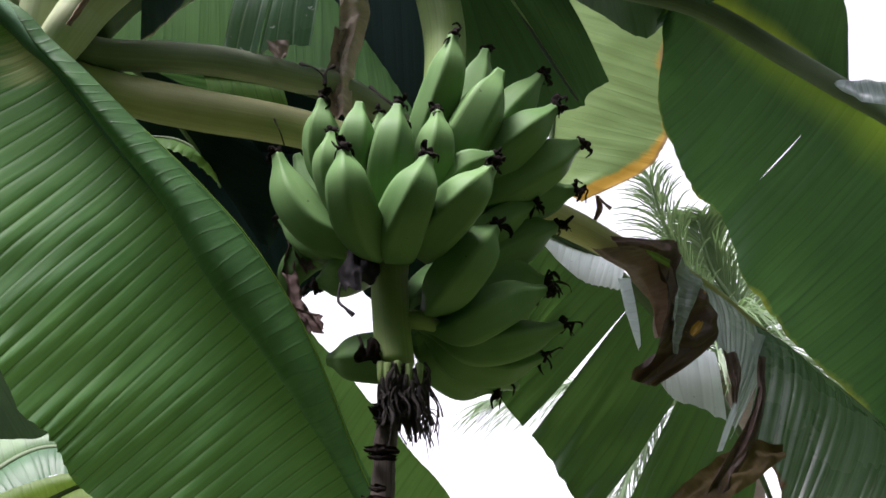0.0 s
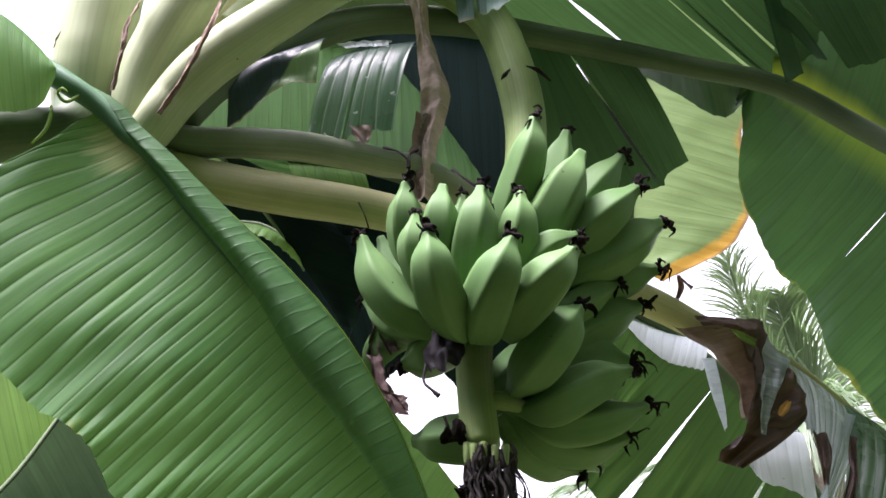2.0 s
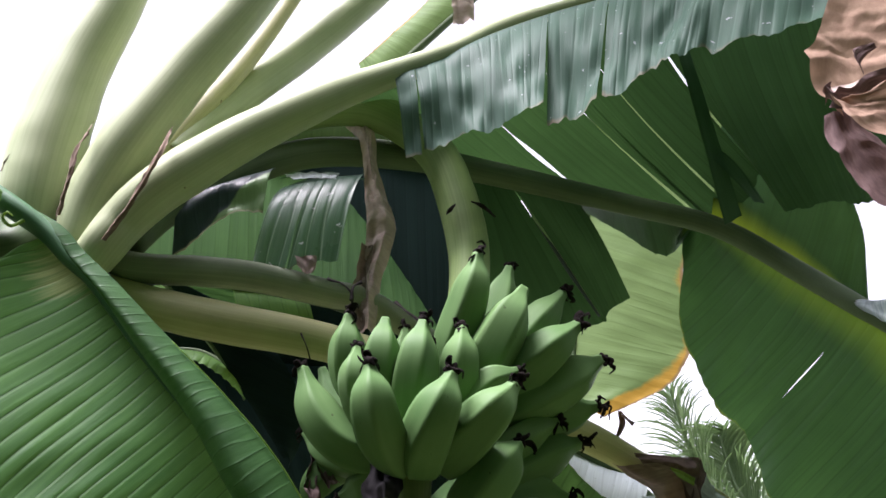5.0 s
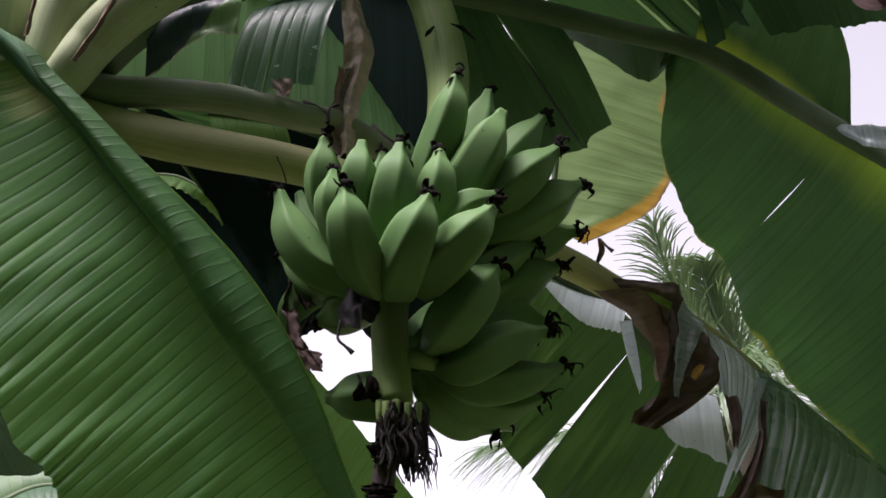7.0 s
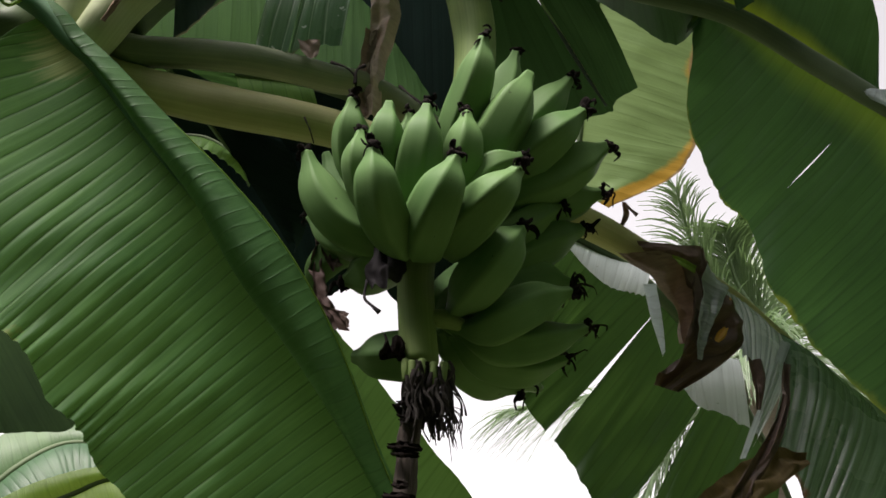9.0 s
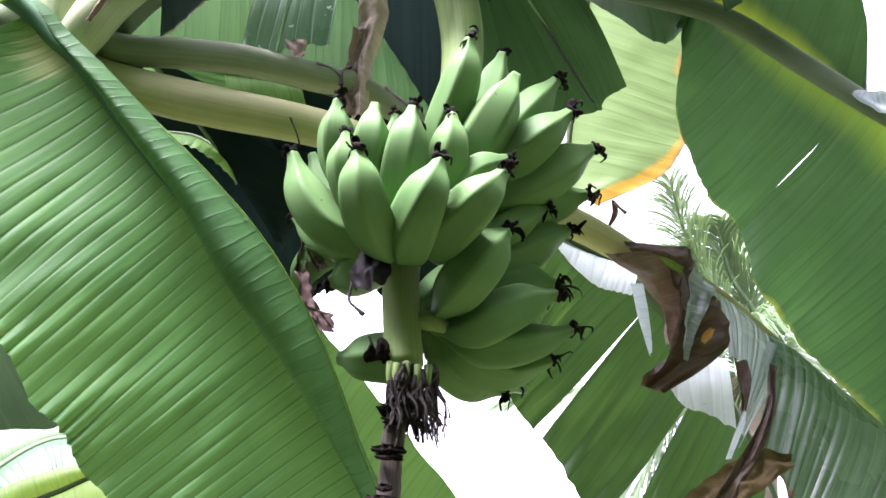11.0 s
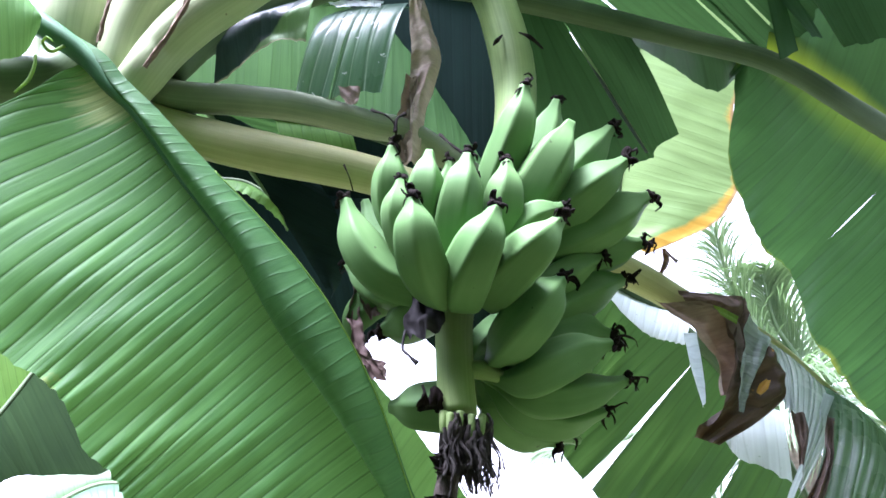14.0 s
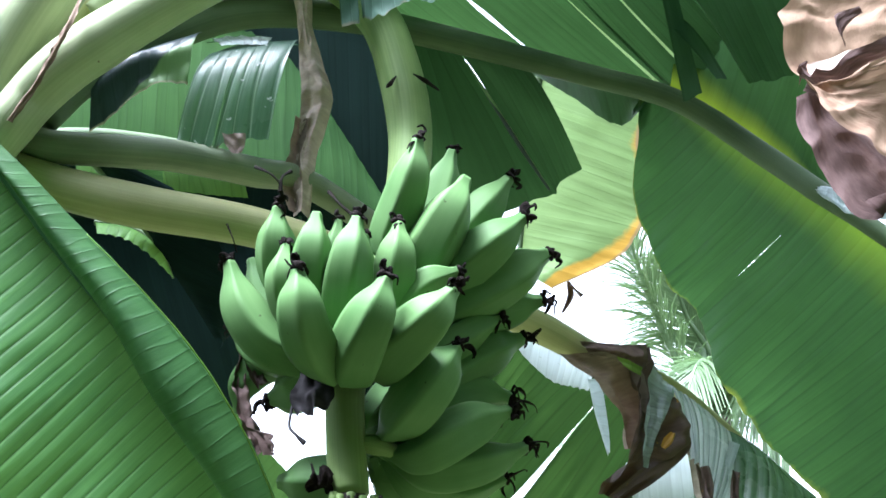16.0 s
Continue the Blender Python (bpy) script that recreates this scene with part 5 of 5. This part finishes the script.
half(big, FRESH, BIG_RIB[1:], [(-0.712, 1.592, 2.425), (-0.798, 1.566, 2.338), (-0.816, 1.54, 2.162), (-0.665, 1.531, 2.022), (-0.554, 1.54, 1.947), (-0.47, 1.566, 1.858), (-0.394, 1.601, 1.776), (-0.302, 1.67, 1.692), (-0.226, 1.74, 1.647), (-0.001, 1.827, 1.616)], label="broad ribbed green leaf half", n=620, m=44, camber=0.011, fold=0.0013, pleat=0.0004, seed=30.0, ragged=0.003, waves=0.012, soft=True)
half(big, ROLLED, BIG_RIB, [(-0.747, 1.58, 2.549), (-0.636, 1.592, 2.501), (-0.586, 1.6, 2.457), (-0.523, 1.607, 2.406), (-0.43, 1.625, 2.329), (-0.34, 1.642, 2.254), (-0.25, 1.668, 2.165), (-0.166, 1.711, 2.047), (-0.088, 1.764, 1.89), (-0.009, 1.798, 1.757), (0.035, 1.833, 1.664)], label="narrow creased leaf half rolled along its rib", n=300, m=26, camber=0.5, fold=0.0001, seed=31.0, ragged=0.002, round=True)
half(big, TENDER, [(-0.894, 1.531, 2.636), (-0.835, 1.531, 2.62), (-0.785, 1.54, 2.592), (-0.737, 1.549, 2.551), (-0.715, 1.557, 2.521)], [(-0.879, 1.522, 2.409), (-0.794, 1.531, 2.434), (-0.747, 1.54, 2.442), (-0.721, 1.549, 2.462), (-0.714, 1.557, 2.511)], label="rounded green leaf lobe", n=70, m=16, camber=0.02, seed=32.0)
s = Sheet()
tube(s, [(-0.43, 1.625, 2.329), (-0.34, 1.642, 2.254), (-0.25, 1.668, 2.165), (-0.166, 1.711, 2.047), (-0.088, 1.764, 1.89), (-0.009, 1.798, 1.757)], [0.0008, 0.0013, 0.0013, 0.0008], 80, 6, 0.3)
part("leaf_margin", s, LIME, big, "thin pale leaf margin")
s = Sheet()
tube(s, [(-0.68, 1.583, 2.498), (-0.696, 1.575, 2.481), (-0.712, 1.575, 2.494), (-0.704, 1.566, 2.499), (-0.693, 1.566, 2.493)], [0.003, 0.003, 0.0025, 0.002, 0.001], 24, 7, 0.2)
tube(s, [(-0.73, 1.566, 2.401), (-0.714, 1.566, 2.425), (-0.711, 1.566, 2.45), (-0.714, 1.566, 2.468)], [0.002, 0.003, 0.003, 0.002], 18, 7, 0.2)
part("curled_shred", s, LIME, big, "thin curled leaf shred")
second = stalked([tuple(OTHER), (-0.647, 1.914, 2.357), (-0.445, 1.914, 2.276), (-0.306, 1.914, 2.137), (-0.2, 1.914, 1.995), (-0.081, 1.914, 1.844), (0.031, 1.914, 1.703)], [0.03, 0.016, 0.012, 0.010, 0.008, 0.006, 0.003], DARKRIB, "second drooping leaf rib")
half(second, TENDER, [(-0.445, 1.914, 2.276), (-0.306, 1.914, 2.137), (-0.2, 1.914, 1.995), (-0.081, 1.914, 1.844), (0.031, 1.914, 1.703)], [(-0.345, 1.888, 2.261), (-0.261, 1.888, 2.186), (-0.153, 1.888, 2.08), (-0.023, 1.888, 1.942), (0.099, 1.888, 1.809)], label="green leaf half behind", n=160, m=16, camber=0.01, seed=33.0)
side = stalked([tuple(OTHER), (-1.143, 2.175, 1.832), (-1.055, 2.262, 1.946), (-0.972, 2.305, 2.08), (-0.91, 2.349, 2.245), (-0.838, 2.393, 2.411)], [0.03, 0.009, 0.008, 0.007, 0.005, 0.003], RIB, "leaf rib low behind")
# the lit half, then the unlit half, told apart by painted colour
half(side, FRESHBACK, [(-1.143, 2.175, 1.832), (-1.055, 2.262, 1.946), (-0.972, 2.305, 2.08), (-0.91, 2.349, 2.245), (-0.838, 2.393, 2.411)], [(-1.354, 2.262, 2.101), (-1.283, 2.305, 2.306), (-1.177, 2.349, 2.478), (-1.075, 2.393, 2.608), (-0.898, 2.436, 2.529)], label="yellow-green leaf half low behind", n=90, m=16, camber=0.01, seed=34.0)
half(side, UNLIT, [(-1.143, 2.175, 1.832), (-1.055, 2.262, 1.946), (-0.972, 2.305, 2.08), (-0.91, 2.349, 2.245), (-0.838, 2.393, 2.411)], [(-1.033, 2.175, 1.81), (-0.951, 2.218, 1.902), (-0.88, 2.262, 1.986), (-0.716, 2.262, 2.014), (-0.63, 2.305, 2.155)], label="leaf half low behind, painted unlit", n=90, m=16, camber=0.01, seed=35.0)
lowest = stalked([tuple(OTHER), (-1.119, 2.523, 1.737), (-1.035, 2.61, 1.865), (-0.948, 2.653, 2.002), (-0.854, 2.697, 2.079), (-0.74, 2.697, 2.061), (-0.601, 2.697, 1.954)], [0.03, 0.012, 0.011, 0.01, 0.008, 0.006, 0.003], RIB, "arching leaf rib low behind")
half(lowest, ASHEN, [(-1.035, 2.61, 1.865), (-0.948, 2.653, 2.002), (-0.854, 2.697, 2.079), (-0.74, 2.697, 2.061), (-0.601, 2.697, 1.954)], [(-1.072, 2.61, 1.98), (-1.006, 2.697, 2.094), (-0.89, 2.74, 2.137), (-0.725, 2.74, 2.128), (-0.546, 2.697, 1.993)], label="pale glossy leaf half low behind", n=60, m=12, seed=36.0)
half(lowest, GREEN, [(-1.035, 2.61, 1.865), (-0.948, 2.653, 2.002), (-0.854, 2.697, 2.079), (-0.74, 2.697, 2.061), (-0.601, 2.697, 1.954)], [(-0.931, 2.523, 1.803), (-0.859, 2.567, 1.937), (-0.803, 2.61, 2.008), (-0.727, 2.61, 1.983), (-0.63, 2.61, 1.89)], label="green leaf half low behind", n=60, m=12, seed=37.0)
lime = stalked([tuple(OTHER), (-1.007, 2.436, 1.703), (-0.901, 2.48, 1.842), (-0.761, 2.48, 1.927), (-0.655, 2.48, 1.967), (-0.477, 2.48, 1.9)], [0.03, 0.012, 0.010, 0.008, 0.006, 0.003], RIB, "bright leaf rib low behind")
half(lime, LIME, [(-0.901, 2.48, 1.842), (-0.761, 2.48, 1.927), (-0.655, 2.48, 1.967), (-0.477, 2.48, 1.9)], [(-0.914, 2.48, 1.906), (-0.791, 2.48, 1.97), (-0.648, 2.48, 1.995), (-0.449, 2.48, 1.935)], label="bright lime leaf half low behind", n=50, m=10, seed=38.0)
half(lime, LIME, [(-0.901, 2.48, 1.842), (-0.761, 2.48, 1.927), (-0.655, 2.48, 1.967), (-0.477, 2.48, 1.9)], [(-0.811, 2.436, 1.798), (-0.7, 2.436, 1.847), (-0.608, 2.436, 1.885), (-0.471, 2.436, 1.84)], label="bright lime leaf half low behind", n=50, m=10, seed=39.0)
dull = stalked([tuple(OTHER), (-1.038, 1.697, 2.44), (-0.88, 1.636, 2.439), (-0.807, 1.627, 2.45), (-0.722, 1.65, 2.482), (-0.734, 1.69, 2.562), (-0.7, 1.72, 2.608)], [0.046, 0.048, 0.048, 0.046, 0.036, 0.034, 0.03], RIB, "dull brownish leaf stalk")
fasten(near)

# ---- the plant beside the camera, of which one dead leaf comes into view ----
HOLD = Vector((0.79, 1.087, 2.264))
third = thing("banana_plant", (HOLD.x, HOLD.y, 0.0), "banana plant with a dead crumpled brown leaf", "banana plant", "banana plants")
plant = third
s = Sheet()
tube(s, [(HOLD.x, HOLD.y, -0.02), (HOLD.x, HOLD.y, 1.2), tuple(HOLD)], [0.12, 0.10, 0.07], 40, 24, 0.05)
part("pseudostem", s, SHEATH, third, "stout stem of overlapping leaf sheaths")
dead_rib = stalked([tuple(HOLD), (0.71, 0.974, 2.464), (0.545, 0.844, 2.485), (0.416, 0.757, 2.369), (0.38, 0.735, 2.259), (0.372, 0.731, 2.16), (0.373, 0.748, 2.11)], [0.03, 0.02, 0.012, 0.008, 0.006, 0.005, 0.003], DRY, "dead brown leaf rib")
def dead_piece(name, material, one, other, label, n=90, m=36, depth=0.003, seed=1.0, scale=26.0, curl=0.0, ragged=0.012):
    s = Sheet()
    crumple(s, (one, other), n, m, depth, seed, scale, curl, ragged)
    return part(name, s, material, dead_rib, label)


dead_piece("blade", HUSK, [(0.32, 0.74, 2.281), (0.305, 0.73, 2.221), (0.286, 0.71, 2.162), (0.275, 0.7, 2.143), (0.276, 0.695, 2.12), (0.281, 0.695, 2.103), (0.286, 0.695, 2.094), (0.292, 0.695, 2.085)],
           [(0.433, 0.77, 2.314), (0.42, 0.76, 2.251), (0.409, 0.75, 2.201), (0.396, 0.74, 2.176), (0.388, 0.735, 2.154), (0.382, 0.73, 2.134), (0.364, 0.725, 2.113), (0.338, 0.715, 2.095)], "crumpled brown upper part of the blade", 130, 60, 0.004, 12.0, 24.0, 0.004)
# both dark crease sheets carry the shade of the leaf's hollows in their colour
dead_piece("crease", MAUVE, [(0.282, 0.678, 2.095), (0.284, 0.67, 2.094), (0.289, 0.668, 2.087), (0.3, 0.668, 2.088), (0.31, 0.668, 2.099), (0.321, 0.67, 2.107), (0.336, 0.674, 2.117), (0.375, 0.69, 2.143)],
           [(0.287, 0.69, 2.094), (0.29, 0.684, 2.086), (0.297, 0.68, 2.083), (0.31, 0.68, 2.086), (0.321, 0.68, 2.096), (0.333, 0.684, 2.105), (0.349, 0.69, 2.116), (0.381, 0.7, 2.133)], "folded crease, dark with painted shade", 80, 14, 0.0012, 3.0, 30.0, -0.004, 0.02)
# pale strip added to paint the brighter lit part of the upper sheet
dead_piece("lit_fold", TANDRY, [(0.29, 0.686, 2.102), (0.299, 0.688, 2.108), (0.309, 0.69, 2.113), (0.32, 0.692, 2.119)], [(0.289, 0.676, 2.09), (0.297, 0.676, 2.089), (0.306, 0.676, 2.09), (0.317, 0.678, 2.103)], "pale strip painting the lit fold behind the crease", 40, 12, 0.001, 6.0, 30.0)
dead_piece("flap", HUSK, [(0.287, 0.676, 2.082), (0.291, 0.668, 2.07), (0.291, 0.664, 2.059), (0.296, 0.661, 2.049), (0.304, 0.66, 2.042), (0.313, 0.66, 2.038), (0.316, 0.66, 2.031), (0.326, 0.662, 2.026), (0.358, 0.67, 2.015)],
           [(0.294, 0.672, 2.081), (0.305, 0.668, 2.082), (0.317, 0.668, 2.09), (0.331, 0.672, 2.1), (0.348, 0.68, 2.111), (0.37, 0.69, 2.122), (0.384, 0.7, 2.116), (0.389, 0.7, 2.093), (0.39, 0.7, 2.065)], "crumpled tan folded flap of the blade", 110, 50, 0.0035, 8.0, 30.0, 0.003, 0.015)
dead_piece("curled_rim", MAUVE, [(0.288, 0.694, 2.088), (0.289, 0.69, 2.071), (0.293, 0.687, 2.055), (0.299, 0.685, 2.04), (0.304, 0.683, 2.027), (0.309, 0.68, 2.015), (0.313, 0.678, 2.007), (0.321, 0.676, 2.003), (0.332, 0.68, 2.012), (0.371, 0.7, 2.033)],
           [(0.314, 0.706, 2.102), (0.323, 0.704, 2.086), (0.333, 0.702, 2.075), (0.342, 0.7, 2.067), (0.352, 0.7, 2.06), (0.358, 0.7, 2.053), (0.363, 0.7, 2.05), (0.368, 0.7, 2.048), (0.374, 0.705, 2.053), (0.39, 0.71, 2.062)], "dark mauve-brown hanging underside", 110, 30, 0.0025, 5.0, 26.0, -0.008)
dead_piece("crease", MAUVE, [(0.309, 0.686, 2.134), (0.309, 0.684, 2.139), (0.315, 0.684, 2.143), (0.326, 0.686, 2.147)], [(0.316, 0.69, 2.12), (0.315, 0.688, 2.128), (0.319, 0.688, 2.136), (0.328, 0.69, 2.145)], "folded crease, dark with painted shade", 40, 10, 0.0015, 4.0, 30.0, -0.003, 0.03)
fasten(third)

# ---- unseen foliage wall added behind the camera: closes the place, blocks sky light ----
s = Sheet()
rows = []
for i in range(60):
    a = math.pi * (0.84 + 1.32 * i / 59)
    row = []
    tall = 0.14 + 0.10 * max(0.0, -math.sin(a)) + 0.12 * max(0.0, math.cos(a))
    for j in range(22):
        lean = 1.0 - 0.25 * max(0.0, (j - 11) / 10) ** 1.5
        row.append((3.0 * lean * math.cos(a) + 0.3 * wave(i * 0.7, j * 0.5), 0.5 + 2.4 * lean * math.sin(a) + 0.3 * wave(i * 0.7, j * 0.5, 4.0), j * tall + (0.5 * wave(i * 0.45) if j == 21 else 0)))
    rows.append(row)
s.grid(rows, [i * 0.18 for i in range(60)], [j * 0.25 for j in range(22)])
hedge = new("backdrop", s.mesh("backdrop", HEDGE))
tagged(hedge, "unseen dark green foliage wall added to block sky light", "foliage", kind="structure")


# ---- palms behind ----
def frond(root, points, leaflet, count, seed, label="arching palm frond"):
    r = random.Random(seed)
    s = Sheet()
    line = tube(s, points, [0.022, 0.016, 0.010, 0.004], 40, 8)
    stem = part("frond", s, FROND, root, label)
    side, up = frames_along(line)
    d = np.gradient(line, axis=0)
    d /= np.linalg.norm(d, axis=1)[:, None]
    l = Sheet()
    for k in range(count):
        f = (k + 0.5) / count
        i = min(38, int(f * 39))
        for sign in (-1, 1):
            size = leaflet * (0.35 + 0.65 * math.sin(math.pi * min(1, 0.12 + f * 0.86))) * r.uniform(0.85, 1.1)
            way = side[i] * sign * 0.6 + d[i] * r.uniform(0.7, 1.1) + up[i] * r.uniform(-0.2, 0.4)
            way /= np.linalg.norm(way)
            fall = np.array((0, 0, -1.0))
            rows = []
            across = np.cross(way, up[i])
            for q in range(5):
                h = q / 4
                c = line[i] + way * size * h + fall * size * 0.45 * h * h
                w = 0.0042 * (1 - h) ** 0.6 * (0.5 + 1.5 * min(h, 0.33)) + 0.0012
                rows.append([c - across * w, c + up[i] * w * 0.5, c + across * w])
            l.grid(rows, [0, 0.25, 0.5, 0.75, 1.0], [0, 0.5, 1])
    tagged(part("foliage", l, FROND, stem), kind="stuff")
    return stem


def palm(top, fronds, label, leaflet=0.42):
    top = Vector(top)
    root = thing("palm_tree", (top.x, top.y, 0.0), label, "palm tree")
    s = Sheet()
    tube(s, [(top.x + 0.1, top.y, -0.05), (top.x + 0.03, top.y, top.z * 0.5), tuple(top)], [0.16, 0.12, 0.10], 40, 14, 0.12)
    part("trunk", s, TRUNK, root, "ringed grey palm trunk")
    for k, pts in enumerate(fronds):
        frond(root, [tuple(top), *pts], leaflet, 110, k + 40)
    fasten(root)
    return root


palm((1.199, 5.481, 3.191), [
    [(1, 5.394, 3.521), (0.861, 5.307, 3.806), (0.78, 5.22, 4.013)],
    [(1.168, 5.481, 3.563), (1.097, 5.394, 3.773), (1.052, 5.307, 3.873)],
    [(1.328, 5.568, 3.604), (1.411, 5.655, 3.985), (1.549, 5.742, 4.272)],
    [(0.812, 5.394, 3.194), (0.386, 5.22, 2.991), (0.081, 5.133, 2.888)],
    [(0.886, 5.394, 2.994), (0.755, 5.307, 2.768), (0.654, 5.22, 2.509)],
    [(1.545, 5.655, 3.317), (1.823, 5.742, 3.251), (2.012, 5.742, 2.996)],
    [(1.394, 6.003, 3.646), (1.37, 6.264, 4.015), (1.225, 6.438, 4.205)],
    [(1.226, 5.5, 3.469), (1.089, 5.4, 3.638), (1.007, 5.3, 3.836)],
    [(1.298, 5.4, 3.315), (1.358, 5.2, 3.189), (1.456, 5.1, 2.982)],
    [(1.216, 5.3, 3.356), (1.072, 5.0, 3.303), (0.997, 4.9, 3.127)],
], "feathery green palm behind the banana plants")
